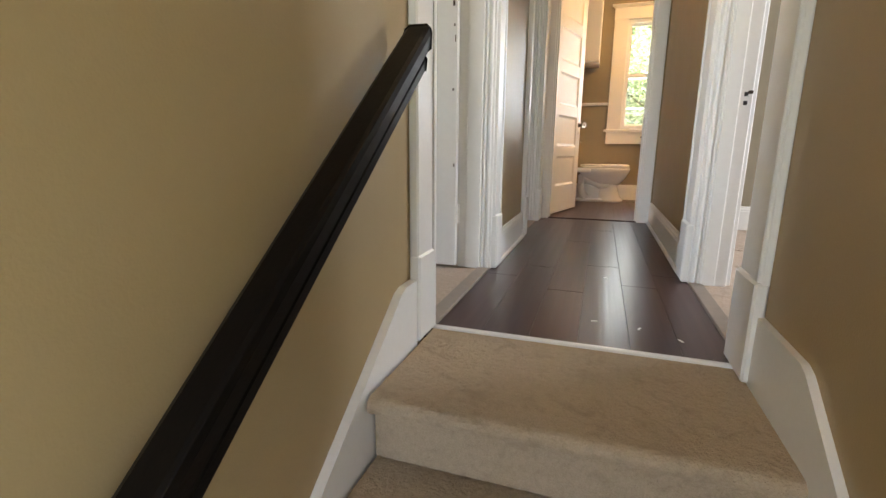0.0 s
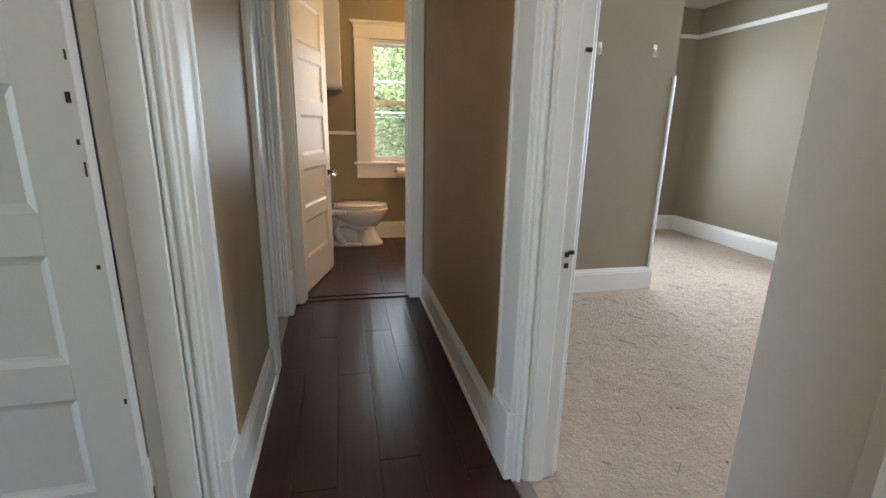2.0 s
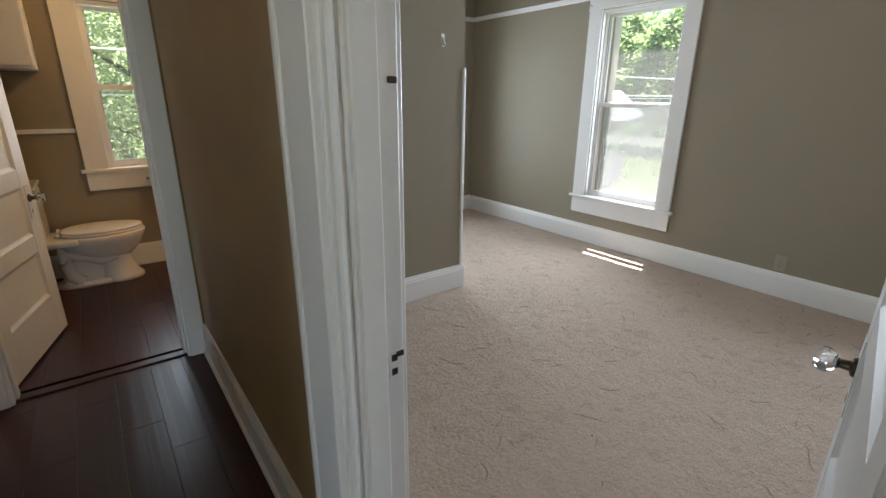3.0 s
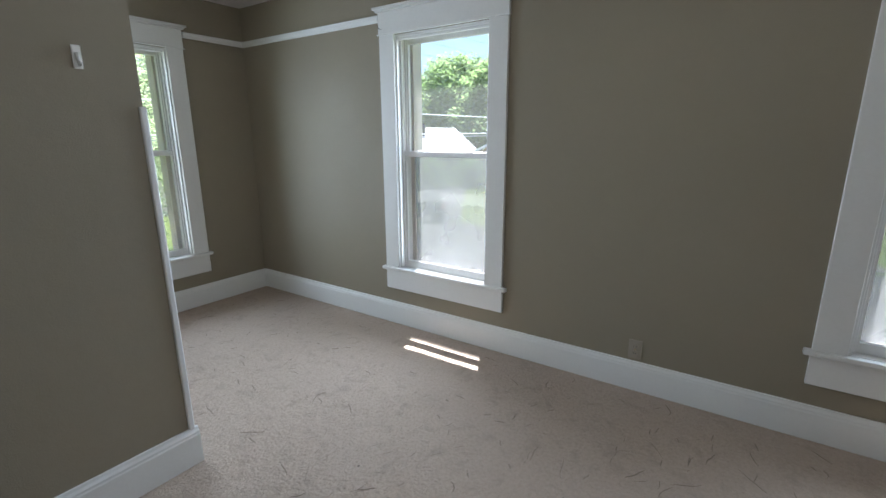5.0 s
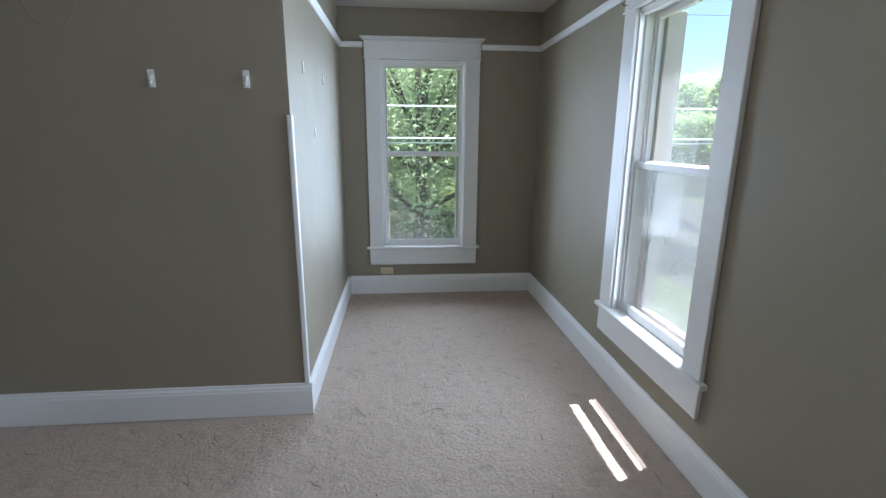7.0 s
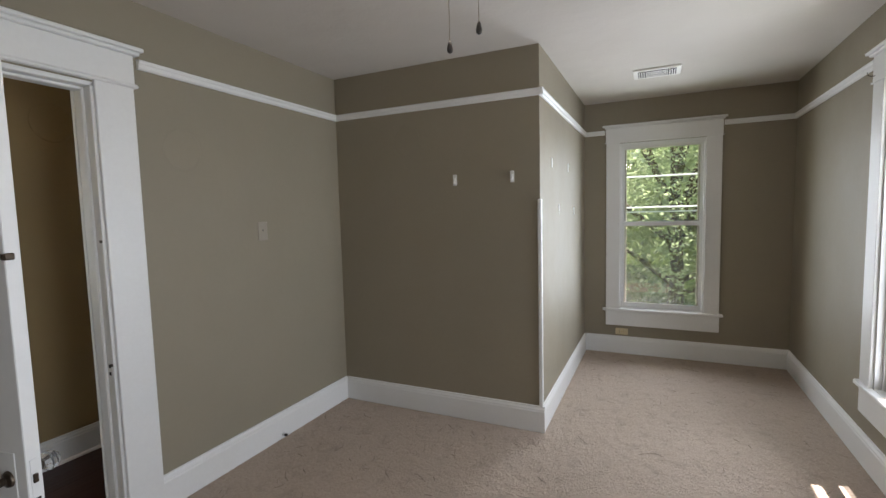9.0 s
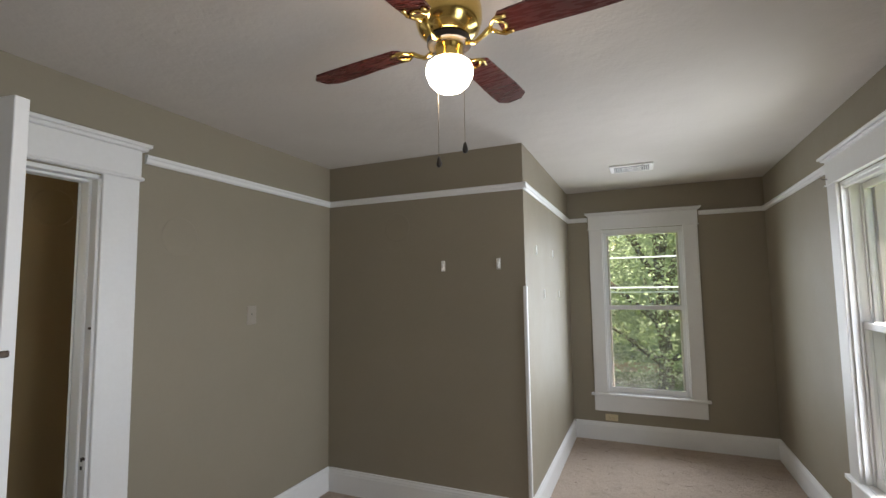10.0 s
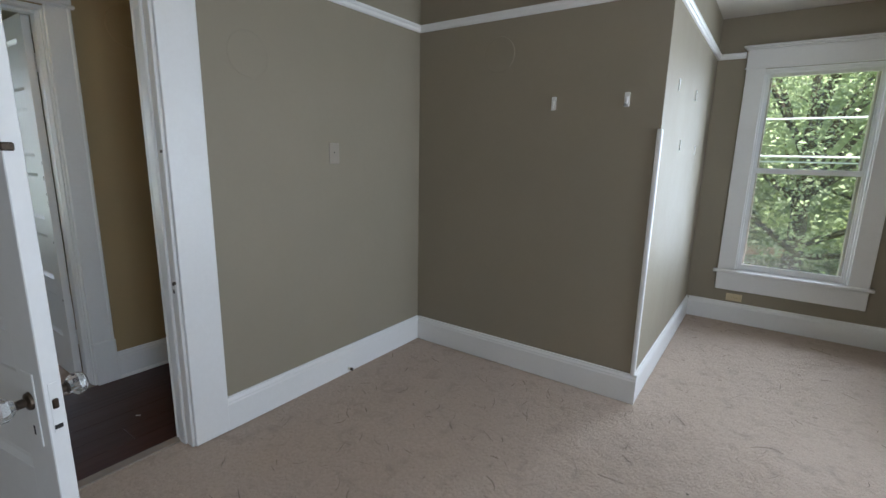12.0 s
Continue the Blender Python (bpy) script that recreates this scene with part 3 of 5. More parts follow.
# strike plate, spare mortise and old marks on the strike jamb
part("strike_plate", boxed(-0.064, -0.034, BED_DOOR[1] - 0.0195, BED_DOOR[1] - 0.017, 0.742, 0.806), M["trim"], fr, "painted-over strike plate")
part("strike_lip", boxed(-0.046, -0.028, BED_DOOR[1] - 0.022, BED_DOOR[1] - 0.0175, 0.790, 0.803, 0.001), M["bronze"], fr, "worn dark metal strike lip")
part("strike_hole", boxed(-0.058, -0.044, BED_DOOR[1] - 0.0205, BED_DOOR[1] - 0.0192, 0.782, 0.798), M["dark"], fr)
part("strike_hole", boxed(-0.058, -0.044, BED_DOOR[1] - 0.0205, BED_DOOR[1] - 0.0192, 0.748, 0.764), M["dark"], fr)
part("old_latch_hole", boxed(-0.050, -0.030, BED_DOOR[1] - 0.020, BED_DOOR[1] - 0.0172, 1.350, 1.362, 0.002), M["bronze"], fr, "rusty hole of an old latch")
left_frame = doorway('y', *LEFT_DOOR_A, HL - 0.16, HL, DOOR_TOP, {'hi': ('moulded', 0.0, 0.11), 'lo': ('flat', 0.12, 0.0)}, "white painted door frame with chipped paint", (-1.172, -1.098))
part("casing", boxed(HL - 0.03, HL - 0.002, -2.640, -2.512, 0.26, DOOR_TOP + 0.01, 0.005), M["trim"], left_frame)
part("plinth", boxed(HL - 0.03, HL + 0.004, -2.643, -2.510, 0.003, 0.267, 0.006), M["trim"], left_frame)
doorway('y', *LEFT_DOOR_B, HL - 0.16, HL, DOOR_TOP, {'hi': ('moulded', 0.11, 0.13), 'lo': ('flat', 0.12, 0.12)}, "white painted door frame beside the bathroom door")
doorway('x', *BATH_DOOR, YH, YH + 0.12, DOOR_TOP, {'lo': ('flat', 0.06, 0.08), 'hi': ('flat', 0.12, 0.12)}, "white painted door frame of the bathroom")


# ---- doors ----
def panel_door(m, w, h, label, swing, knobs=True, hinge_z=(0.25, 1.78)):
    """Five-panel door; local x from the hinge edge to the free edge, y thickness (0..0.036), z up."""
    root = thing("door", m, label, "door")
    d, st, n = 0.036, 0.112, 5
    rails = [0.24] + [0.094] * 4 + [0.112]
    ph = (h - sum(rails)) / n
    part("stile", boxed(0, st, 0, d, 0, h, 0.002), M["door"], root)
    part("stile", boxed(w - st, w, 0, d, 0, h, 0.002), M["door"], root)
    z = 0
    for i, r in enumerate(rails):
        part("rail", boxed(st - 0.001, w - st + 0.001, 0.0006, d - 0.0006, z, z + r, 0.0015), M["door"], root)
        z += r
        if i == n:
            break
        bm = bmesh.new()
        x0, x1, z0, z1 = st, w - st, z, z + ph
        box(bm, x0 - 0.002, x1 + 0.002, d / 2 - 0.006, d / 2 + 0.006, z0 - 0.002, z1 + 0.002)
        for f, g in ((0.0, 1), (d, -1)):
            rings = []
            for ins, dep in ((0.0, 0.0015), (0.012, 0.009), (0.020, 0.0115), (0.026, 0.0115)):
                y = f + g * dep
                rings.append([bm.verts.new(c) for c in ((x0 + ins, y, z0 + ins), (x1 - ins, y, z0 + ins), (x1 - ins, y, z1 - ins), (x0 + ins, y, z1 - ins))])
            for a, b in zip(rings, rings[1:]):
                for k in range(4):
                    bm.faces.new((a[k], a[(k + 1) % 4], b[(k + 1) % 4], b[k]))
            bm.faces.new(rings[-1])
        part("panel", bm, M["door"], root)
        z += ph
    for hz in hinge_z:
        hg = part("hinge", boxed(-0.004, 0.0005, 0.004, 0.034, hz - 0.045, hz + 0.045, 0.001), M["trim"], root, "white painted hinge")
        yy = -0.006 if swing < 0 else d + 0.006
        part("knuckle", lathe(bmesh.new(), [(0.007, hz - 0.046), (0.007, hz + 0.046)], 10, Matrix.Translation((-0.003, yy, 0))), M["trim"], hg)
    if knobs:
        kz = 0.785
        for g, y in ((-1, 0.0), (1, d)):
            pl = part("knob_plate", boxed(w - 0.085, w - 0.035, *sorted((y, y + g * 0.003)), kz - 0.11, kz + 0.07, 0.001), M["door"], root, "painted-over knob plate")
            mm = Matrix.Translation((w - 0.06, y + g * 0.003, kz)) @ Matrix.Rotation(-g * math.pi / 2, 4, 'X')
            part("knob_shank", lathe(bmesh.new(), [(0.022, 0), (0.020, 0.006), (0.011, 0.010), (0.010, 0.026), (0.016, 0.032)], 16, mm), M["bronze"], pl, "tarnished brass knob shank")
            part("glass_knob", lathe(bmesh.new(), [(0.015, 0.030), (0.020, 0.036), (0.028, 0.047), (0.027, 0.060), (0.019, 0.069), (0.001, 0.067)], 12, mm), M["crystal"], pl, "clear faceted glass knob")
            part("keyhole", boxed(w - 0.0635, w - 0.0565, *sorted((y + g * 0.0025, y + g * 0.0038)), kz - 0.085, kz - 0.062), M["dark"], pl)
        part("latch_plate", boxed(w - 0.0005, w + 0.0015, 0.009, 0.027, kz - 0.07, kz + 0.05), M["door"], root)
        part("latch_bolt", boxed(w, w + 0.006, 0.012, 0.024, kz - 0.012, kz + 0.012, 0.002), M["bronze"], root)
        part("latch_bolt", boxed(w, w + 0.0025, 0.010, 0.026, kz - 0.062, kz - 0.052), M["dark"], root)
    return root


def door_pose(hx, hy, fx, fy, z=0.014):
    return Matrix.Translation((hx, hy, z)) @ Matrix.Rotation(math.atan2(fy - hy, fx - hx), 4, 'Z')


bd = panel_door(door_pose(-0.005, -2.435, 0.76, -2.308), 0.775, 2.015, "white painted five-panel wooden door standing open, glass knobs", 1)
part("old_latch", boxed(0.765, 0.782, -0.004, 0.02, 1.345, 1.362, 0.003), M["bronze"], bd, "rusty old latch bolt")
panel_door(door_pose(-0.975, 0.245, -0.785, 0.93), 0.70, 2.015, "white painted five-panel bathroom door standing open", 1)
panel_door(door_pose(-1.214, -1.722, -1.962, -1.730), 0.76, 2.015, "white painted five-panel door standing open, paint chipped", -1)
panel_door(door_pose(-1.222, -0.102, -1.82, -0.14), 0.60, 2.015, "white painted five-panel door standing open beside the bathroom", -1)


# bare spots where the paint has chipped off the side door and its jamb
side = bpy.data.objects["door.002"]
for x, z, w, h in ((0.012, 1.168, 0.010, 0.022), (0.010, 1.085, 0.006, 0.012), (0.013, 0.815, 0.008, 0.010), (0.008, 0.475, 0.006, 0.014), (0.006, 1.02, 0.004, 0.03), (0.007, 1.25, 0.004, 0.02)):
    part("paint_chip", boxed(x, x + w, 0.0355, 0.0366, z, z + h), M["bronze"], side, "dark bare spot of chipped paint")
for x, z, w, h in ((-1.158, 1.150, 0.007, 0.026), (-1.160, 0.948, 0.008, 0.008), (-1.135, 1.05, 0.004, 0.01), (-1.15, 0.6, 0.004, 0.008)):
    part("paint_chip", boxed(x, x + w, LEFT_DOOR_A[1] - 0.0192, LEFT_DOOR_A[1] - 0.0175, z, z + h), M["bronze"], left_frame, "dark bare spot of chipped paint")


# ---- windows ----
def window(m, label, half=0.365, z0=0.455, z1=2.06, casing=0.122, meet=1.285, apron=0.145, screen=M["screen"], header=0.145, room=M["trim"]):
    """Double-hung window. Local x along the wall, y outwards from the wall's inner face, z up."""
    root = thing("window", m, label, "window", kind="structure")
    h = half
    # lining of the opening
    for s in (-1, 1):
        part("window_jamb", box(bmesh.new(), *sorted((s * h, s * (h - 0.016))), -0.002, 0.172, z0, z1, 0.001), room, root)
        part("jamb_track", box(bmesh.new(), *sorted((s * (h - 0.016), s * (h - 0.030))), 0.028, 0.038, z0, z1, 0.001), M["vinyl"], root)
        part("jamb_track", box(bmesh.new(), *sorted((s * (h - 0.016), s * (h - 0.030))), 0.076, 0.084, z0, z1, 0.001), M["vinyl"], root)
        part("casing", boxed(*sorted((s * (h + casing), s * (h - 0.004))), -0.022, 0.0, z0 - 0.005, z1 + 0.004, 0.003), room, root)
    part("head_lining", boxed(-h, h, -0.002, 0.172, z1 - 0.016, z1, 0.001), room, root)
    part("stop_bead", boxed(-h + 0.012, h - 0.012, 0.010, 0.028, z1 - 0.034, z1 - 0.014, 0.003), room, root)
    part("outer_sill", boxed(-h - 0.03, h + 0.03, 0.09, 0.215, z0 - 0.045, z0 + 0.006, 0.004), room, root)
    c = h + casing
    part("header", boxed(-c - 0.004, c + 0.004, -0.024, 0.0, z1 + 0.004, z1 + header, 0.003), room, root)
    part("cap", boxed(-c - 0.018, c + 0.018, -0.040, 0.0, z1 + header, z1 + header + 0.014, 0.004), room, root)
    part("cap_top", boxed(-c - 0.034, c + 0.034, -0.052, 0.0, z1 + header + 0.014, z1 + header + 0.030, 0.004), room, root)
    part("fillet", boxed(-c - 0.012, c + 0.012, -0.030, -0.0215, z1 + 0.002, z1 + 0.012, 0.003), room, root)
    part("window_sill", boxed(-c - 0.03, c + 0.03, -0.040, 0.0, z0 - 0.026, z0 + 0.001, 0.007, 2), room, root)
    part("inner_sill", boxed(-h + 0.016, h - 0.016, -0.002, 0.10, z0 - 0.02, z0 + 0.0025), room, root)
    part("apron", boxed(-c - 0.002, c + 0.002, -0.021, 0.0, z0 - 0.026 - apron, z0 - 0.026, 0.003), room, root)
    # sashes: lower inside, upper outside
    i = h - 0.018

    def sash(name, ya, yb, za, zb, st, bot, topr):
        sh = part(name, boxed(-i, -i + st, ya, yb, za, zb, 0.002), M["vinyl"], root)
        part("stile", boxed(i - st, i, ya, yb, za, zb, 0.002), M["vinyl"], sh)
        part("sash_rail", boxed(-i + st - 0.001, i - st + 0.001, ya + 0.0005, yb - 0.0005, za, za + bot, 0.002), M["vinyl"], sh)
        part("sash_rail", boxed(-i + st - 0.001, i - st + 0.001, ya + 0.0005, yb - 0.0005, zb - topr, zb, 0.002), M["vinyl"], sh)
        p = part("pane", boxed(-i + st - 0.004, i - st + 0.004, (ya + yb) / 2 - 0.0015, (ya + yb) / 2 + 0.0015, za + bot - 0.004, zb - topr + 0.004), M["glass"], sh)
        p.visible_shadow = False
        return sh
    sash("lower_sash", 0.040, 0.070, z0 + 0.003, meet + 0.016, 0.024, 0.050, 0.036)
    sash("upper_sash", 0.086, 0.114, meet - 0.016, z1 - 0.018, 0.022, 0.036, 0.034)
    part("meeting_interlock", boxed(-i + 0.02, i - 0.02, 0.069, 0.087, meet - 0.012, meet + 0.012), M["vinyl"], root)
    for s in (-1, 1):
        lk = part("sash_lock", boxed(s * 0.20 - 0.025, s * 0.20 + 0.025, 0.045, 0.072, meet + 0.015, meet + 0.024, 0.003), M["vinyl"], root)
        part("tilt_latch", boxed(s * (i - 0.03) - 0.02, s * (i - 0.03) + 0.02, 0.045, 0.065, meet + 0.0155, meet + 0.022, 0.002), M["vinyl"], root)
        part("lift_tab", boxed(s * (h * 0.72) - 0.012, s * (h * 0.72) + 0.012, 0.034, 0.0405, z0 + 0.046, z0 + 0.054, 0.002), M["vinyl"], root)
    # the storm frame outside
    for s in (-1, 1):
        part("storm_frame", boxed(*sorted((s * (h - 0.016), s * (h - 0.052))), 0.128, 0.225, z0, z1 - 0.016, 0.002), M["storm"], root)
    part("storm_frame", boxed(-h + 0.05, h - 0.05, 0.1285, 0.1495, z0 + 0.004, z0 + 0.03, 0.002), M["storm"], root)
    if screen:
        sc = part("insect_screen", boxed(-h + 0.05, h - 0.05, 0.136, 0.1365, z0 + 0.02, meet + 0.01), screen, root, "dusty grey insect screen")
    return root


def on_north(cx):
    return pose(cx, YN, 0)


def on_east(cy):
    return pose(XE, cy, 0, 0, 0, -90)


window(on_north(WA), "white painted double-hung window with wide casing, trees outside", screen=M["screen_fine"])
window(on_east(WB), "white painted double-hung window with wide casing, street outside")
window(on_east(WC), "white painted double-hung window near the bedroom door")
window(on_north(WBATH), "white painted double-hung bathroom window", half=0.34, z0=0.80, z1=1.96, casing=0.145, meet=1.385, apron=0.135, header=0.125, screen=M["screen_fine"])

# ---- baseboards and picture rail ----
baseboard((XW, BED_DOOR[1] + 0.157), (XW, YB), (1, 0))
baseboard((XW, -4.0), (XW, BED_DOOR[0] - 0.125), (1, 0))
baseboard((XW + 0.019, YB), (XB + 0.0215, YB), (0, -1))
baseboard((XB, YB), (XB, YN), (1, 0))
baseboard((XB + 0.019, YN), (XE, YN), (0, -1))
baseboard((XE, -4.0), (XE, YN - 0.019), (-1, 0))
baseboard((XW, -4.0), (XE, -4.0), (0, 1))
baseboard((HR, BED_DOOR[1] + 0.15), (HR, YH), (-1, 0), True, 0.95)
baseboard((HL, LEFT_DOOR_A[1] + 0.104), (HL, LEFT_DOOR_B[0] - 0.104), (1, 0), True, 0.95)
baseboard((-1.78, YN), (1.42, YN), (0, -1), True)
baseboard((1.42, YB + 0.10), (1.42, YN), (-1, 0))
picture_rail((XW, BED_DOOR[1] + 0.19), (XW, YB), (1, 0))
picture_rail((XW + 0.0, YB), (XB + 0.026, YB), (0, -1))
picture_rail((XB, YB - 0.026), (XB, YN), (1, 0))
picture_rail((XB, YN), (WA - 0.50, YN), (0, -1))
picture_rail((WA + 0.50, YN), (XE, YN), (0, -1))
picture_rail((XE, WB + 0.50), (XE, YN), (-1, 0))
picture_rail((XE, WC + 0.50), (XE, WB - 0.50), (-1, 0))
bm = boxed(-1.78, WBATH - 0.487, YN - 0.018, YN, 1.066, 1.098, 0.004)
tagged(link("chair_rail", bm, M["trim"]), "white painted chair rail on the bathroom wall", "trim", kind="structure")
# corner guard on the projecting corner
bm = boxed(XB - 0.016, XB + 0.010, YB - 0.010, YB + 0.016, 0.17, 1.515, 0.006, 2)
tagged(link("corner_guard", bm, M["trim"]), "white painted wooden corner guard", "trim", kind="structure")
# ---- hall and bathroom planks ----
def planks(parent, x0, x1, y0, y1, width, seed, seams=None):
    rnd = random.Random(seed)
    xs = seams or [x0 + width * i for i in range(int((x1 - x0) / width) + 2)]
    xs = [x0] + [x for x in xs if x0 + 0.02 < x < x1 - 0.02] + [x1]
    for a, b in zip(xs, xs[1:]):
        y = y0 - rnd.uniform(0.1, 0.9)
        while y < y1:
            n = y + rnd.uniform(0.75, 1.22)
            lo, hi = max(y, y0), min(n, y1)
            if hi - lo > 0.05:
                g = 0.0003
                bm = bmesh.new()
                box(bm, a + g, b - g, lo + g, hi - g, -0.012, rnd.uniform(-0.0003, 0.0003))
                top = [e for e in bm.edges if all(v.co.z > -0.005 for v in e.verts)]
                bmesh.ops.bevel(bm, geom=top, offset=0.0009, segments=1, affect='EDGES')
                part("plank", bm, M["plank"], parent)
            y = n


# ---- bedroom things ----
fan = thing("ceiling_fan", pose(*FAN), "brass ceiling fan with four cherry blades and lit opal globe", "ceiling fan")
part("housing", lathe(bmesh.new(), [(0.040, -0.208), (0.066, -0.200), (0.090, -0.180), (0.100, -0.150), (0.100, -0.115), (0.094, -0.085), (0.088, -0.078),
                                    (0.088, -0.05), (0.096, -0.042), (0.100, -0.02), (0.100, -0.001)], 40), M["brass"], fan, "polished brass motor housing", True)
part("flywheel", lathe(bmesh.new(), [(0.060, -0.226), (0.066, -0.224), (0.066, -0.206), (0.050, -0.204)], 32), M["fob"], fan, "black flywheel ring")
neck = part("light_fitter", lathe(bmesh.new(), [(0.040, -0.281), (0.042, -0.279), (0.040, -0.276), (0.040, -0.236), (0.044, -0.230), (0.044, -0.222)], 28), M["brass"], fan, "brass light fitter", True)
bm = bmesh.new()
for i in range(28):
    a = 2 * math.pi * i / 28
    bmesh.ops.create_icosphere(bm, subdivisions=1, radius=0.0042, matrix=Matrix.Translation((0.043 * math.cos(a), 0.043 * math.sin(a), -0.279)))
part("rope_trim", bm, M["brass"], neck)
part("globe", lathe(bmesh.new(), [(0.001, -0.366), (0.020, -0.365), (0.041, -0.357), (0.058, -0.341), (0.068, -0.319), (0.071, -0.299), (0.066, -0.284), (0.055, -0.275), (0.038, -0.272)], 32), M["globe"], fan, "lit white opal glass globe", True)
for k in range(4):
    rot = Matrix.Rotation(radians(83 + 90 * k), 4, 'Z')
    bl = bmesh.new()
    pts = [(0.175, -0.046), (0.40, -0.056), (0.493, -0.056), (0.528, -0.026), (0.528, 0.026), (0.493, 0.056), (0.40, 0.056), (0.175, 0.046), (0.162, 0.03), (0.162, -0.03)]
    lo = [bl.verts.new((x, y, -0.003)) for x, y in pts]
    hi = [bl.verts.new((x, y, 0.003)) for x, y in pts]
    bl.faces.new(lo[::-1]), bl.faces.new(hi)
    for i in range(len(pts)):
        bl.faces.new((lo[i], lo[(i + 1) % len(pts)], hi[(i + 1) % len(pts)], hi[i]))
    bl.transform(rot @ Matrix.Translation((0, 0, -0.205)) @ Matrix.Rotation(radians(-9), 4, 'X'))
    blade = part("blade", bl, M["blade"], fan, "dark cherry wood blade with clipped corners")
    bm = bmesh.new()
    tube(bm, [(0.058, 0, -0.228), (0.085, 0, -0.238), (0.11, 0, -0.225), (0.135, 0, -0.212)], [0.008, 0.007, 0.007, 0.010])
    for s in (-1, 1):
        tube(bm, [(0.135, 0, -0.212), (0.150, s * 0.022, -0.211 - s * 0.004), (0.168, s * 0.034, -0.212 - s * 0.006), (0.195, s * 0.030, -0.212 - s * 0.006)], 0.006)
        tube(bm, [(0.160, s * 0.03, -0.212 - s * 0.005), (0.180, s * 0.012, -0.2115), (0.185, 0, -0.2115)], 0.005)
    bm.transform(rot)
    part("blade_iron", bm, M["brass"], blade, "scrolled brass blade iron", True)


def pull_chain(x, y, z0, z1):
    bm = bmesh.new()
    tube(bm, [(x, y, z0), (x, y, z1)], 0.0011, 6)
    ch = part("pull_chain", bm, M["chain"], fan, "beaded pull chain")
    part("fob", lathe(bmesh.new(), [(0.001, z1 - 0.034), (0.007, z1 - 0.030), (0.0085, z1 - 0.022), (0.005, z1 - 0.006), (0.002, z1)], 12, Matrix.Translation((x, y, 0))), M["fob"], ch, "small dark wooden pull fob", True)


pull_chain(-0.043, 0.012, -0.235, -0.552)
pull_chain(0.050, -0.012, -0.235, -0.527)


def wall_hook(m):
    root = thing("wall_hook", m, "white plastic adhesive wall hook", "hook", group="hooks on the taupe wall")
    part("hook_plate", boxed(-0.0135, 0.0135, -0.004, 0, -0.037, 0.037, 0.004, 2), M["hook"], root)
    part("hook_prong", tube(bmesh.new(), [(0, -0.004, 0.012), (0, -0.010, -0.012), (0, -0.016, -0.026), (0, -0.024, -0.024), (0, -0.026, -0.016)], [0.007, 0.006, 0.006, 0.006, 0.005]), M["hook"], root, "", True)
    return root


h1 = wall_hook(pose(0.943, YB, 1.66))
copy_thing(h1, pose(1.342, YB, 1.664))
# small nails and hooks left in the side wall of the projecting corner
nail = thing("nail_hook", pose(XB, 0.37, 1.77, 0, 0, 90), "small white painted hook fixed to the wall", "hook", group="small hooks on the side wall")
part("strip", boxed(-0.006, 0.006, -0.006, 0, -0.032, 0.032, 0.002), M["hook"], nail)
for y, z in ((1.005, 1.78), (0.62, 1.45), (1.27, 1.43)):
    copy_thing(nail, pose(XB, y, z, 0, 0, 90))


def plate(m, w, h, material, label, category, kindof):
    root = thing("wall_plate" if kindof == "blank" else "electrical_outlet", m, label, category)
    part("cover", boxed(-w / 2, w / 2, -0.006, 0, -h / 2, h / 2, 0.003, 2), material, root)
    if kindof == "blank":
        part("screw", lathe(bmesh.new(), [(0.004, 0), (0.004, 0.0015), (0.003, 0.002)], 10, Matrix.Translation((0, -0.006, 0.006)) @ Matrix.Rotation(math.pi / 2, 4, 'X')), M["dark"], root)
        return root
    horiz = w > h
    for s in (-1, 1):
        c = (s * 0.020, 0) if horiz else (0, s * 0.020)
        rec = part("receptacle", lathe(bmesh.new(), [(0.0165, 0), (0.0165, 0.002), (0.015, 0.003)], 20, Matrix.Translation((c[0], -0.006, c[1])) @ Matrix.Rotation(math.pi / 2, 4, 'X')), material, root)
        for d in (-0.006, 0.006):
            e = (c[0], c[1] + d) if horiz else (c[0] + d, c[1])
            part("slot", boxed(e[0] - (0.004 if horiz else 0.001), e[0] + (0.004 if horiz else 0.001), -0.0096, -0.0088, e[1] - (0.001 if horiz else 0.004), e[1] + (0.001 if horiz else 0.004)), M["dark"], rec)
    part("screw", lathe(bmesh.new(), [(0.003, 0), (0.003, 0.001), (0.002, 0.0015)], 8, Matrix.Translation((0, -0.006, 0)) @ Matrix.Rotation(math.pi / 2, 4, 'X')), M["brass"], root)
    return root


plate(pose(XW, -0.755, 1.358, 0, 0, 90), 0.072, 0.114, M["lightplate"], "taupe painted blank wall plate with a centre screw", "wall plate", "blank")
plate(pose(1.875, YN, 0.222), 0.116, 0.062, M["cream"], "cream horizontal electrical outlet above the baseboard", "outlet", "duplex")
plate(pose(XE, -1.435, 0.245, 0, 0, -90), 0.070, 0.112, M["lightplate"], "taupe painted electrical outlet above the baseboard", "outlet", "duplex")


def flue_cover(m, r, material, label, k=1.0):
    """A painted-over round flue cover that stands a little proud of the wall."""
    root = thing("flue_cover", m, label, "flue cover")
    prof = [(r, -0.0003), (r * 0.97, 0.0005 * k), (r * 0.93, 0.0009 * k), (r * 0.88, 0.0008 * k), (r * 0.80, 0.0005 * k), (r * 0.5, 0.0006 * k), (0.001, 0.0007 * k)]
    part("disc", lathe(bmesh.new(), prof, 48, Matrix.Rotation(math.pi / 2, 4, 'X')), material, root, "", True)
    return root


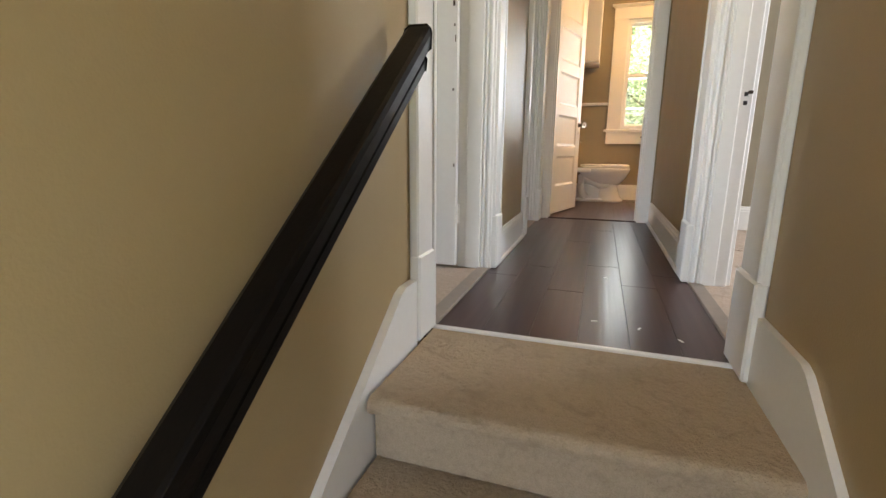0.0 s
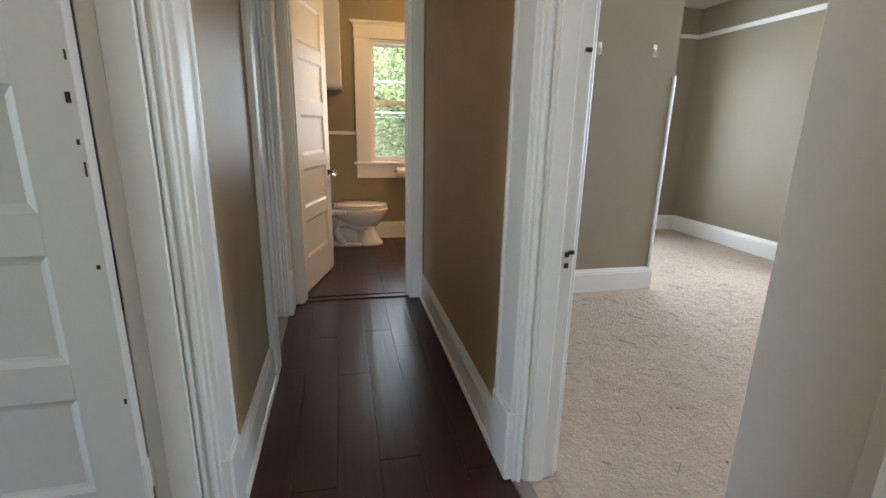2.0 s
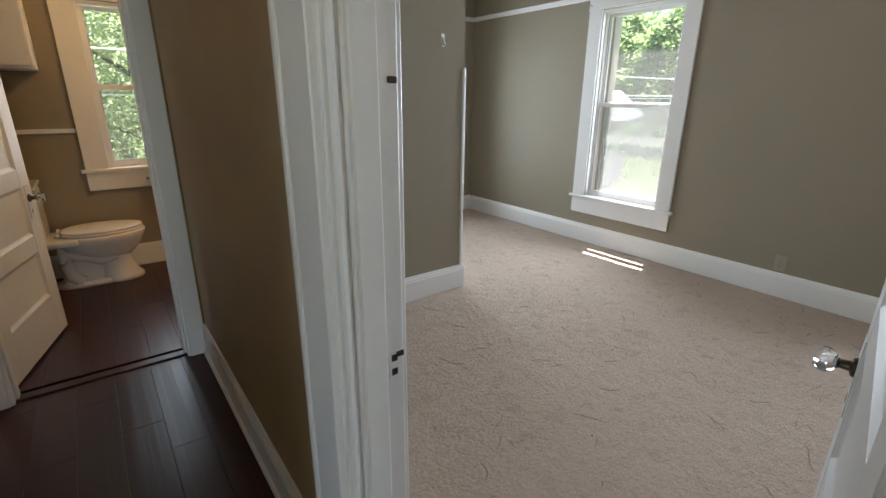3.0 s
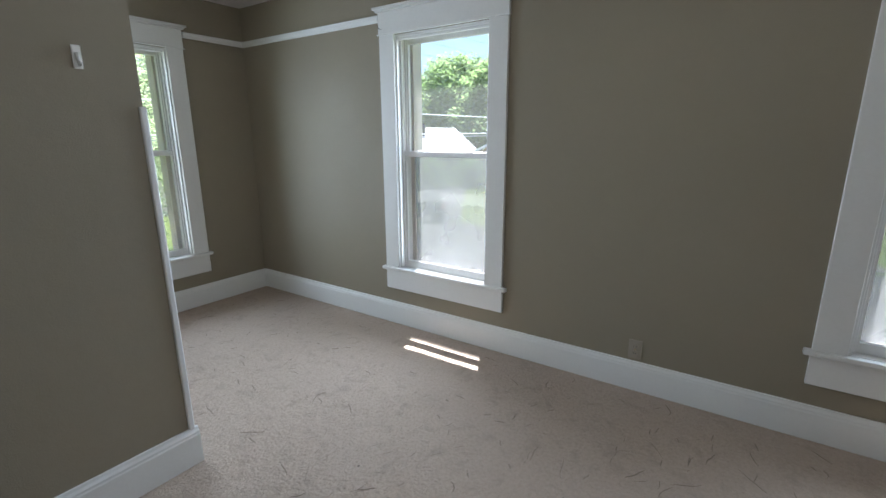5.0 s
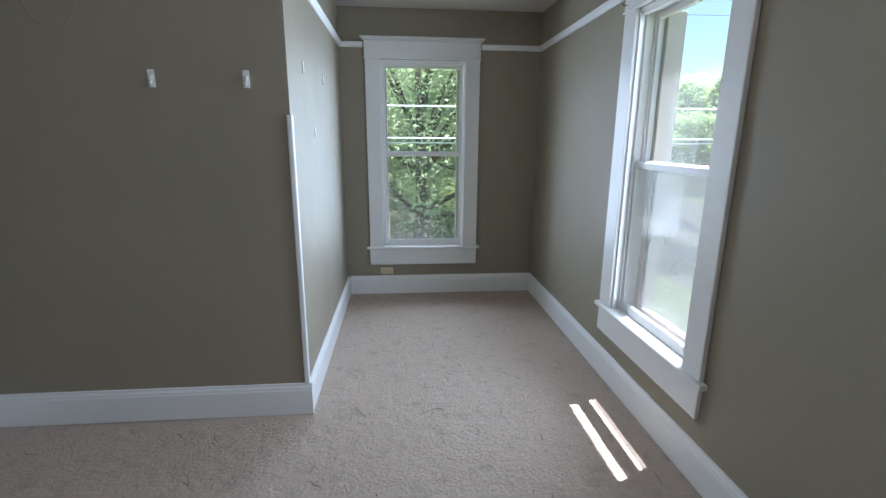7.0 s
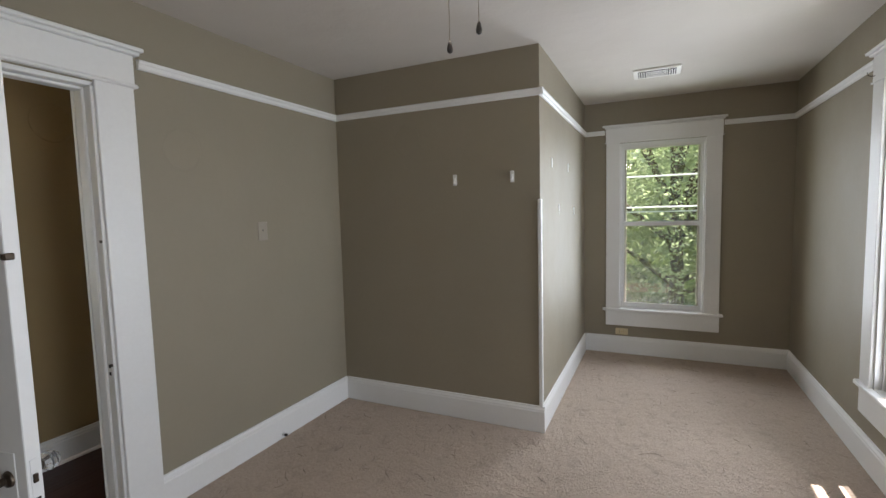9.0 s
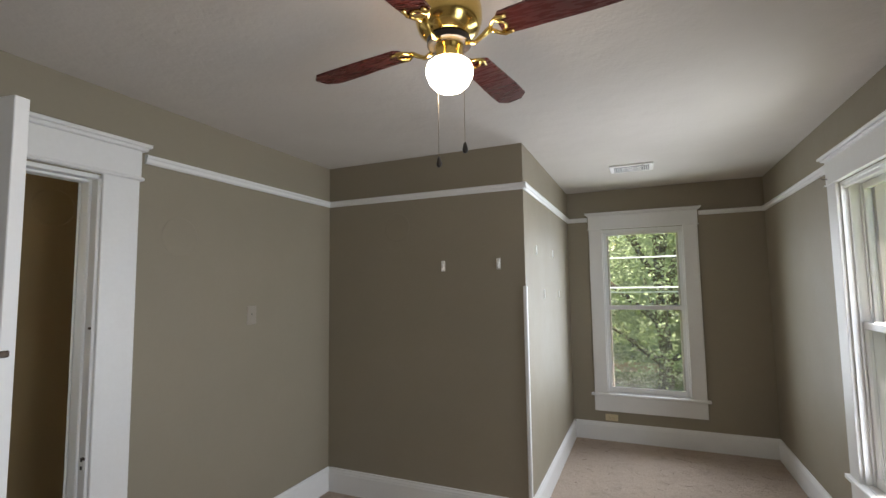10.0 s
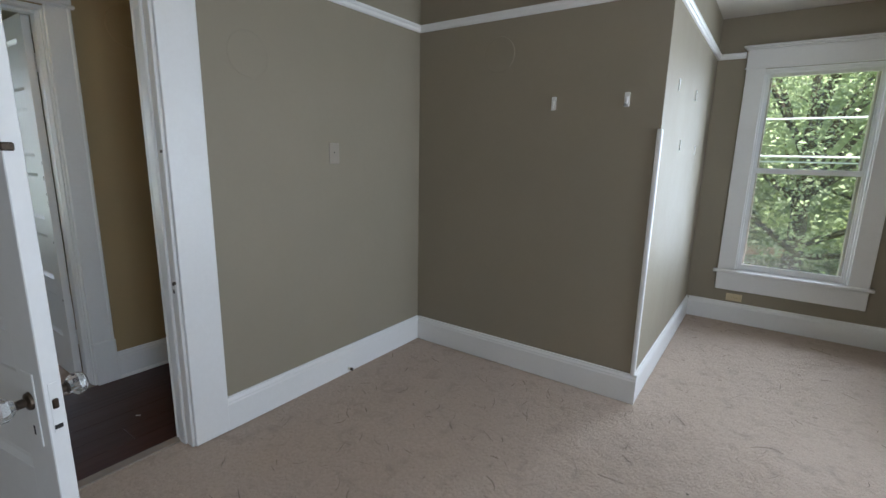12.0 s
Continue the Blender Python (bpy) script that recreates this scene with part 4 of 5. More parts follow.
flue_cover(pose(XW, -1.25, 1.80, 0, 0, 90), 0.105, T, "taupe painted-over round flue cover on the wall", 1.1)
flue_cover(pose(0.575, YB, 1.955), 0.105, T, "taupe painted-over round flue cover on the wall", 1.2)
flue_cover(pose(HL, -1.33, 2.03, 0, 0, 90), 0.115, H, "tan painted-over round flue cover in the hall", 2.0)

# stub of a cable at the baseboard
stub = thing("cable_stub", pose(XW + 0.019, -0.70, 0.03, 0, 0, 90), "black coaxial cable stub at the baseboard", "cable")
part("connector", tube(bmesh.new(), [(0, 0.0, 0), (0, -0.022, 0.002)], 0.008), M["hook"], stub, "white collar")
part("tip", tube(bmesh.new(), [(0, -0.022, 0.002), (0, -0.036, 0.003)], 0.009), M["fob"], stub)

# curtain hook screwed to the casing of the street window
ch = thing("curtain_hook", pose(XE - 0.022, WB + 0.46, 2.10, 0, 0, -90), "small metal curtain hook on the window casing", "hook")
part("shank", tube(bmesh.new(), [(0, 0, 0), (0, -0.02, 0), (0, -0.032, 0.006), (0, -0.034, 0.02)], 0.0022, 6), M["bronze"], ch)

# ceiling register
vent = thing("ceiling_vent", pose(2.17, 1.05, CEIL), "white painted steel ceiling air register", "vent")
part("frame", boxed(-0.165, 0.165, -0.12, 0.12, -0.012, 0, 0.006), M["register"], vent)
part("backing", boxed(-0.13, 0.13, -0.085, 0.085, -0.0135, -0.012), M["dark"], vent, "dark duct opening")
for i in range(5):
    y = -0.07 + 0.035 * i
    part("slat", boxed(-0.075, 0.075, y - 0.007, y + 0.007, -0.019, -0.0165), M["register"], vent)
for s in (-1, 1):
    for i in range(3):
        x = s * (0.088 + 0.016 * i)
        part("slat", boxed(x - 0.003, x + 0.003, -0.08, 0.08, -0.018, -0.0155), M["register"], vent)
part("lever", boxed(0.08, 0.095, -0.1, -0.088, -0.028, -0.012), M["register"], vent)

# ---- hall ceiling lamp ----
hl = thing("ceiling_lamp", pose(-0.62, -2.55, CEIL), "lit round flush ceiling lamp of opal glass", "ceiling lamp")
part("canopy", lathe(bmesh.new(), [(0.09, -0.025), (0.095, -0.02), (0.10, 0.0)], 24), M["brass"], hl, "brass canopy", True)
part("shade", lathe(bmesh.new(), [(0.001, -0.135), (0.05, -0.128), (0.085, -0.10), (0.10, -0.06), (0.085, -0.025)], 24), M["hall_globe"], hl, "lit opal glass shade", True)
bl = thing("ceiling_lamp", pose(0.55, 1.0, CEIL), "lit round flush bathroom ceiling lamp", "ceiling lamp")
part("canopy", lathe(bmesh.new(), [(0.09, -0.025), (0.095, -0.02), (0.10, 0.0)], 24), M["brass"], bl, "brass canopy", True)
part("shade", lathe(bmesh.new(), [(0.001, -0.135), (0.05, -0.128), (0.085, -0.10), (0.10, -0.06), (0.085, -0.025)], 24), M["bath_globe"], bl, "lit opal glass shade", True)


# ---- bathroom ----
def ring(bm, cx, a, b0, b1, z, n=28):
    """Egg-shaped ring: local x from the tank; half length b0 behind, b1 ahead of cx, half width a."""
    return [bm.verts.new((cx + (b1 if math.cos(t) > 0 else b0) * math.cos(t), a * math.sin(t), z)) for t in (2 * math.pi * i / n for i in range(n))]


def loft(rings, bm, cap0=True, cap1=True):
    n = len(rings[0])
    for p, q in zip(rings, rings[1:]):
        for i in range(n):
            bm.faces.new((p[i], p[(i + 1) % n], q[(i + 1) % n], q[i]))
    if cap0:
        bm.faces.new(rings[0][::-1])
    if cap1:
        bm.faces.new(rings[-1])


toilet = thing("toilet", pose(-1.03, 1.70, 0.0), "white porcelain toilet with closed lid beside the window", "toilet")
bm = bmesh.new()
loft([ring(bm, 0.52, 0.03, 0.06, 0.06, 0.165), ring(bm, 0.51, 0.085, 0.13, 0.14, 0.185), ring(bm, 0.49, 0.125, 0.19, 0.20, 0.22), ring(bm, 0.48, 0.158, 0.225, 0.25, 0.27),
      ring(bm, 0.48, 0.178, 0.25, 0.278, 0.325), ring(bm, 0.48, 0.185, 0.26, 0.292, 0.36), ring(bm, 0.48, 0.183, 0.26, 0.290, 0.375)], bm)
part("bowl", bm, M["porcelain"], toilet, "", True)
bm = bmesh.new()
loft([ring(bm, 0.565, 0.118, 0.125, 0.150, 0.0), ring(bm, 0.565, 0.118, 0.125, 0.150, 0.028), ring(bm, 0.555, 0.105, 0.11, 0.128, 0.06), ring(bm, 0.55, 0.095, 0.10, 0.105, 0.14), ring(bm, 0.545, 0.09, 0.09, 0.095, 0.23)], bm)
part("pedestal", bm, M["porcelain"], toilet, "", True)
bm = bmesh.new()
loft([ring(bm, 0.40, 0.112, 0.25, 0.20, 0.0), ring(bm, 0.40, 0.112, 0.25, 0.20, 0.026), ring(bm, 0.40, 0.100, 0.235, 0.185, 0.036)], bm)
part("foot", bm, M["porcelain"], toilet, "", True)
bm = boxed(0.22, 0.52, -0.052, 0.052, 0.02, 0.30, 0.02, 2)
part("web", bm, M["porcelain"], toilet, "", True)
bm = tube(bmesh.new(), [(0.56, -0.070, 0.19), (0.46, -0.072, 0.185), (0.38, -0.072, 0.225), (0.30, -0.070, 0.235), (0.255, -0.068, 0.17), (0.27, -0.068, 0.09), (0.33, -0.066, 0.04)], [0.03, 0.040, 0.042, 0.042, 0.042, 0.042, 0.040], 14)
part("trapway", bm, M["porcelain"], toilet, "", True)
bm = boxed(0.02, 0.36, -0.17, 0.17, 0.325, 0.375, 0.018, 3)
part("deck", bm, M["porcelain"], toilet, "", True)
bm = bmesh.new()
loft([ring(bm, 0.47, 0.176, 0.21, 0.285, 0.376), ring(bm, 0.47, 0.182, 0.215, 0.292, 0.382), ring(bm, 0.47, 0.182, 0.215, 0.292, 0.390), ring(bm, 0.47, 0.176, 0.21, 0.286, 0.394)], bm)
part("seat", bm, M["seat"], toilet, "", True)
bm = bmesh.new()
loft([ring(bm, 0.47, 0.174, 0.21, 0.283, 0.396), ring(bm, 0.47, 0.180, 0.214, 0.289, 0.401), ring(bm, 0.47, 0.178, 0.212, 0.287, 0.410), ring(bm, 0.47, 0.150, 0.185, 0.255, 0.416)], bm)
part("lid", bm, M["seat"], toilet, "white closed toilet lid", True)
for s in (-1, 1):
    part("lid_hinge", tube(bmesh.new(), [(0.25, s * 0.075 - 0.02, 0.40), (0.25, s * 0.075 + 0.02, 0.40)], 0.012), M["seat"], toilet)
    part("bolt_cap", lathe(bmesh.new(), [(0.016, 0.028), (0.016, 0.04), (0.010, 0.048), (0.001, 0.05)], 12, Matrix.Translation((0.30, s * 0.092, 0.0))), M["porcelain"], toilet, "", True)
tank = part("tank", boxed(0.0, 0.20, -0.22, 0.22, 0.375, 0.72, 0.02, 2), M["porcelain"], toilet)
part("tank_lid", boxed(-0.005, 0.21, -0.23, 0.23, 0.722, 0.755, 0.01, 2), M["porcelain"], tank)
part("flush_lever", tube(bmesh.new(), [(0.205, 0.16, 0.66), (0.225, 0.16, 0.66), (0.23, 0.09, 0.65)], 0.006), M["chrome"], tank)

cab = thing("wall_cabinet", pose(0, 0, 0), "cream painted wall cabinet hung above the toilet", "cabinet")
part("body", boxed(-1.32, -0.672, YN - 0.31, YN, 1.48, CEIL - 0.02, 0.003), M["door"], cab)
for x0, x1 in ((-1.315, -1.0), (-0.996, -0.677)):
    dr = part("cabinet_door", boxed(x0, x1, YN - 0.331, YN - 0.312, 1.50, CEIL - 0.04, 0.003), M["door"], cab)
    part("knob", lathe(bmesh.new(), [(0.006, 0), (0.006, 0.012), (0.014, 0.018), (0.012, 0.026), (0.001, 0.028)], 14,
                       Matrix.Translation((x1 - 0.03 if x0 < -1.1 else x0 + 0.03, YN - 0.331, 1.56)) @ Matrix.Rotation(math.pi / 2, 4, 'X')), M["chrome"], dr, "", True)

tp = thing("toilet_paper_holder", pose(-0.10, YN - 0.021, 0.715), "toilet paper roll on a holder under the window", "paper holder")
for s in (-1, 1):
    part("post", tube(bmesh.new(), [(s * 0.07, 0, 0), (s * 0.07, -0.05, 0.0), (s * 0.07, -0.06, -0.005)], 0.009), M["chrome"], tp)
part("roller", tube(bmesh.new(), [(-0.07, -0.055, 0), (0.07, -0.055, 0)], 0.010, 10), M["chrome"], tp)
bm = bmesh.new()
tube(bm, [(-0.05, -0.055, -0.012), (0.05, -0.055, -0.012)], 0.05, 24)
part("paper_roll", bm, M["paper"], tp, "white toilet paper roll")

# scraps on the hall planks
rnd = random.Random(5)
for x, y, a in ((-0.554, -2.28, 20), (-0.414, -2.304, 70), (-0.301, -2.366, 120), (-0.515, -1.70, 40)):
    sc = thing("paint_flake", pose(x, y, 0.0015, 0, 0, a), "small white paint flake on the dark planks", "debris", group="flakes on the hall floor")
    part("flake", boxed(-0.011, 0.011, -0.003, 0.003, 0, 0.0015), M["hook"], sc)

# scuffed creases in the bedroom carpet: their shade laid on as thin dark strips
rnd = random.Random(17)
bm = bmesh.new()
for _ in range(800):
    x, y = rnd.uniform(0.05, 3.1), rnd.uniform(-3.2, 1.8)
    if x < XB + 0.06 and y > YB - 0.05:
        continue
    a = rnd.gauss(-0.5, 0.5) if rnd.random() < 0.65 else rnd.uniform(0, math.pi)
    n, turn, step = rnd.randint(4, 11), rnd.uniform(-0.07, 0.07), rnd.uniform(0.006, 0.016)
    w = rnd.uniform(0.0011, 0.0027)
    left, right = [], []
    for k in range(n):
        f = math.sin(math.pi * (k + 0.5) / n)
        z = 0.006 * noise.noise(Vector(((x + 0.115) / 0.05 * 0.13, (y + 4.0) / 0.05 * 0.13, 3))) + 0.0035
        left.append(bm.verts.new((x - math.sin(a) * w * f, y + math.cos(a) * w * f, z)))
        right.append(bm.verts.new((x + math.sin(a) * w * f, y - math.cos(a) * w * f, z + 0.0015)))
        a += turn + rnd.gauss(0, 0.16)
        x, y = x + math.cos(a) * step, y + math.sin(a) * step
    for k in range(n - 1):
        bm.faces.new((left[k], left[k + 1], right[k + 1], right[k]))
tagged(link("carpet_scuffs", bm, M["crease_shade"]), "short dark strips for the shade in scuffed creases of the beige carpet pile", "scuffs", kind="stuff")
for x, y in ((0.95, -1.55), (1.62, -1.2), (0.62, -1.72), (1.9, -0.6), (0.9, -2.1)):
    sp = thing("debris_speck", pose(x, y, 0.004, 0, 0, rnd.uniform(0, 180)), "tiny dark speck lying on the beige carpet", "debris", group="specks on the carpet")
    part("speck", boxed(-0.005, 0.005, -0.003, 0.003, 0, 0.003, 0.001), M["fob"], sp)
# ---- outdoors ----
GZ = -3.25


def outdoor_mats():
    M["lawn"] = grain(mat("lawn", (0.085, 0.125, 0.03), 0.9, spec=0.1), [(0.15, 3, 0.7, (0.13, 0.15, 0.045)), (2, 4, 0.6, (0.06, 0.10, 0.022)), (30, 3, 0.5, (0.15, 0.16, 0.06))], [(25, 3, 0.8, 0.05)])
    M["road"] = grain(mat("pale_road", (0.092, 0.085, 0.083), 0.9, spec=0.2), [(0.4, 4, 0.6, (0.076, 0.07, 0.068)), (20, 3, 0.4, (0.11, 0.103, 0.10))], [(60, 3, 0.4, 0.01)])
    M["soil"] = grain(mat("bare_soil", (0.42, 0.25, 0.15), 0.95, spec=0.1), [(0.6, 4, 0.6, (0.30, 0.17, 0.10)), (9, 3, 0.5, (0.5, 0.36, 0.25))], [(20, 3, 0.6, 0.03)])
    M["bark"] = grain(mat("bark", (0.10, 0.075, 0.055), 0.95, spec=0.1), [(6, 4, 0.7, (0.05, 0.037, 0.028))], [(14, 4, 0.9, 0.03)], stretch=(4, 4, 1))
    for key, c, l in (("leaf_a", (0.19, 0.27, 0.115), 0.55), ("leaf_c", (0.26, 0.32, 0.19), 0.62)):
        m = mat(key, c, 0.55, spec=0.3)
        nt = m.node_tree
        b = nt.nodes["Principled BSDF"]
        geo = nt.nodes.new("ShaderNodeNewGeometry")
        mr = nt.nodes.new("ShaderNodeValToRGB")
        mr.color_ramp.elements[0].color = (c[0] * 0.85, c[1] * 0.88, c[2] * 0.9, 1)
        mr.color_ramp.elements[1].color = (c[0] * 1.3, c[1] * 1.2, c[2] * 1.2, 1)
        nt.links.new(geo.outputs["Random Per Island"], mr.inputs[0])
        nt.links.new(mr.outputs[0], b.inputs["Base Color"])
        tl = nt.nodes.new("ShaderNodeBsdfTranslucent")
        tl.inputs[0].default_value = (c[0] * 1.6, c[1] * 1.55, c[2] * 1.5, 1)
        mx = nt.nodes.new("ShaderNodeMixShader")
        mx.inputs[0].default_value = l
        nt.links.new(b.outputs[0], mx.inputs[1])
        nt.links.new(tl.outputs[0], mx.inputs[2])
        nt.links.new(mx.outputs[0], nt.nodes["Material Output"].inputs[0])
        M[key] = m
    M["roof_pale"] = grain(mat("pale_shingle_roof", (0.24, 0.24, 0.237), 0.9), [(0.8, 3, 0.5, (0.20, 0.20, 0.197)), (12, 3, 0.4, (0.28, 0.28, 0.275))], [(10, 3, 0.4, 0.02)])
    M["roof_grey"] = grain(mat("grey_shingle_roof", (0.12, 0.12, 0.13), 0.9), [(0.8, 3, 0.5, (0.10, 0.10, 0.11)), (12, 3, 0.4, (0.15, 0.15, 0.15))], [(10, 3, 0.4, 0.02)])
    M["brick_far"] = grain(mat("tan_brick_far", (0.36, 0.24, 0.16), 0.9), [(3, 3, 0.6, (0.28, 0.17, 0.11)), (30, 3, 0.4, (0.44, 0.32, 0.22))])
    M["green_siding"] = grain(mat("green_siding", (0.30, 0.37, 0.28), 0.7), [(2, 3, 0.4, (0.26, 0.33, 0.25))])
    M["car_dark"] = mat("black_car_paint", (0.012, 0.013, 0.017), 0.18)
    M["car_blue"] = mat("dark_blue_car_paint", (0.02, 0.035, 0.07), 0.18)
    M["car_glass"] = mat("car_glass", (0.03, 0.035, 0.04), 0.05)
    M["tyre"] = mat("tyre_rubber", (0.02, 0.02, 0.02), 0.8)
    M["red"] = mat("tail_lamp", (0.4, 0.02, 0.02), 0.2)
    M["fence"] = grain(mat("brown_fence", (0.16, 0.11, 0.08), 0.9), [(4, 4, 0.6, (0.10, 0.07, 0.05))], stretch=(6, 6, 1))
    M["wire"] = mat("pale_cable", (0.72, 0.74, 0.76), 0.45)
    M["wire_dark"] = mat("dark_cable", (0.10, 0.11, 0.13), 0.6)
    M["pole"] = grain(mat("pole_wood", (0.16, 0.12, 0.09), 0.9), [(5, 4, 0.5, (0.10, 0.08, 0.06))], stretch=(5, 5, 1))


outdoor_mats()
bm = bmesh.new()
bmesh.ops.create_grid(bm, x_segments=4, y_segments=4, size=900, matrix=Matrix.Translation((0, 0, GZ)))
tagged(link("ground", bm, M["lawn"]), "green lawn with dry patches around the houses", "ground", kind="structure")


def road(name, pts, half, z, material, label):
    bm = bmesh.new()
    rows = []
    pts = [Vector((*p, 0)) for p in pts]
    for i, p in enumerate(pts):
        d = (pts[min(i + 1, len(pts) - 1)] - pts[max(i - 1, 0)]).normalized()
        n = Vector((-d.y, d.x, 0))
        rows.append([bm.verts.new(p + n * half + Vector((0, 0, z))), bm.verts.new(p - n * half + Vector((0, 0, z)))])
    for a, b in zip(rows, rows[1:]):
        bm.faces.new((a[0], a[1], b[1], b[0]))
    r = bmesh.ops.extrude_face_region(bm, geom=list(bm.faces))
    bmesh.ops.translate(bm, vec=(0, 0, -0.2), verts=[v for v in r["geom"] if isinstance(v, bmesh.types.BMVert)])
    tagged(link(name, bm, material), label, "road", kind="structure")


road("road_main", [(16, -120), (16, -20), (16, 4), (16.6, 13), (18.4, 22), (20, 36), (21, 62), (21, 140)], 5.2, GZ + 0.03, M["road"], "pale sunlit asphalt street bending past the house")
road("driveway_far", [(21, 14), (38, 24)], 2.6, GZ + 0.034, M["road"], "pale concrete driveway across the street")
road("driveway_near", [(21, -3), (44, 2)], 3.2, GZ + 0.034, M["road"], "pale concrete driveway opposite the house")
road("pavement", [(24.4, 28), (58, 44)], 0.6, GZ + 0.028, M["road"], "narrow concrete footpath across the far lawn")
road("bare_soil", [(-0.8, 25), (1.4, 26.2), (3.6, 26)], 1.5, GZ + 0.02, M["soil"], "bare orange soil under the trees")


def leaf_cloud(rnd, clumps, per, size, spread):
    verts, faces = [], []
    for cx, cy, cz, cr in clumps:
        for _ in range(per):
            d = Vector((rnd.gauss(0, 1), rnd.gauss(0, 1), rnd.gauss(0, 1))).normalized() * cr * spread * rnd.random() ** 0.4
            p = Vector((cx, cy, cz)) + d
            u = Vector((rnd.gauss(0, 1), rnd.gauss(0, 1), rnd.gauss(0, 0.5))).normalized()
            w = u.cross(Vector((rnd.gauss(0, 0.6), rnd.gauss(0, 0.6), 1))).normalized()
            s = size * rnd.uniform(0.6, 1.3)
            k = len(verts)
            verts += [tuple(p - u * s), tuple(p + w * s * 0.55 + Vector((0, 0, s * 0.1))), tuple(p + u * s), tuple(p - w * s * 0.55 + Vector((0, 0, s * 0.1)))]
            faces += [(k, k + 1, k + 2), (k, k + 2, k + 3)]
    return verts, faces


def tree(m, height, spread, seed, leaf, size, n_clumps, per, low=0.3, label="tall leafy green tree"):
    rnd = random.Random(seed)
    root = thing("tree", m, label, "tree", group="trees around the house")
    bm = bmesh.new()
    top = height * 0.8
    trunk = [(0, 0, -0.1), (0.05 * height * 0.3, 0.02, height * 0.2), (0.1, 0.05, height * 0.45), (-0.05, 0.1, top)]
    tube(bm, trunk, [height * 0.028, height * 0.022, height * 0.016, height * 0.005], 10)
    clumps = []
    for i in range(n_clumps):
        f = low + (1 - low) * rnd.random() ** 0.8
        a = rnd.uniform(0, 2 * math.pi)
        rr = spread * math.sqrt(max(0.05, 1 - ((f - low - (1 - low) * 0.38) / ((1 - low) * 0.66)) ** 2)) * math.sqrt(rnd.uniform(0.3, 1.0)) * rnd.uniform(0.8, 1.12)
        clumps.append((rr * math.cos(a), rr * math.sin(a), f * height, spread * rnd.uniform(0.20, 0.36)))
    for i in range(0, n_clumps, max(1, n_clumps // 14)):
        x, y, z, _ = clumps[i]
        b = max(height * 0.18, z * 0.55)
        tube(bm, [(0.08, 0.04, b), (x * 0.4, y * 0.4, (b + z) / 2 + 0.1), (x * 0.9, y * 0.9, z)], [height * 0.010, height * 0.007, height * 0.002], 6)
    part("trunk", bm, M["bark"], root, "", True)
    v, f = leaf_cloud(rnd, clumps, per, size, 1.0)
    me = bpy.data.meshes.new("crown")
    me.from_pydata(v, [], f)
    me.materials.append(M[leaf])
    crown = new("crown", me)
    crown.parent = root
    return root


near = tree(pose(2.6, 13.6, GZ), 10.5, 4.6, 11, "leaf_c", 0.055, 215, 300, 0.13)
copy_thing(near, pose(-5.4, 13.5, GZ, 0, 0, 130))
copy_thing(near, pose(6.0, 18.0, GZ + 0.2, 0, 0, 250))
mid = tree(pose(-3.4, 21.5, GZ), 13, 5.2, 21, "leaf_c", 0.16, 150, 170, 0.16)
for x, y, a in ((6.5, 24, 70), (-8.5, 19, 200), (-15, 17, 20), (1.5, 33, 120)):
    copy_thing(mid, pose(x, y, GZ, 0, 0, a))
far = tree(pose(66, 8, GZ), 12, 5.6, 31, "leaf_a", 0.26, 150, 150, 0.10)
rnd = random.Random(8)
for i in range(17):
    az = radians(8 + 4.9 * i)
    d = rnd.uniform(74, 92) + (0 if i % 2 else 12)
    copy_thing(far, pose(d * math.sin(az), d * math.cos(az), GZ, 0, 0, rnd.uniform(0, 360)) @ Matrix.Diagonal((1.2, 1.2, rnd.uniform(0.95, 1.3), 1)))
for x, y, k in ((28.5, 38.5, 0.55), (50, 62, 1.1), (58, 50, 1.2), (63, 38, 1.25), (60, 28, 1.2), (64, 19, 1.3), (14, 60, 0.9)):
    copy_thing(far, pose(x, y, GZ, 0, 0, x * 37 % 360) @ Matrix.Diagonal((k, k, k, 1)))
bush = tree(pose(30, 36.5, GZ), 2.4, 1.7, 41, "leaf_a", 0.12, 40, 60, 0.05, "round green garden shrub")
bush["category"], bush["group"] = "shrub", "garden shrubs"
for x, y in ((35.5, 23.5), (37.5, 20.5), (32, 37.5), (38.5, 18), (36, 33.5)):
    copy_thing(bush, pose(x, y, GZ, 0, 0, x * 51 % 360))


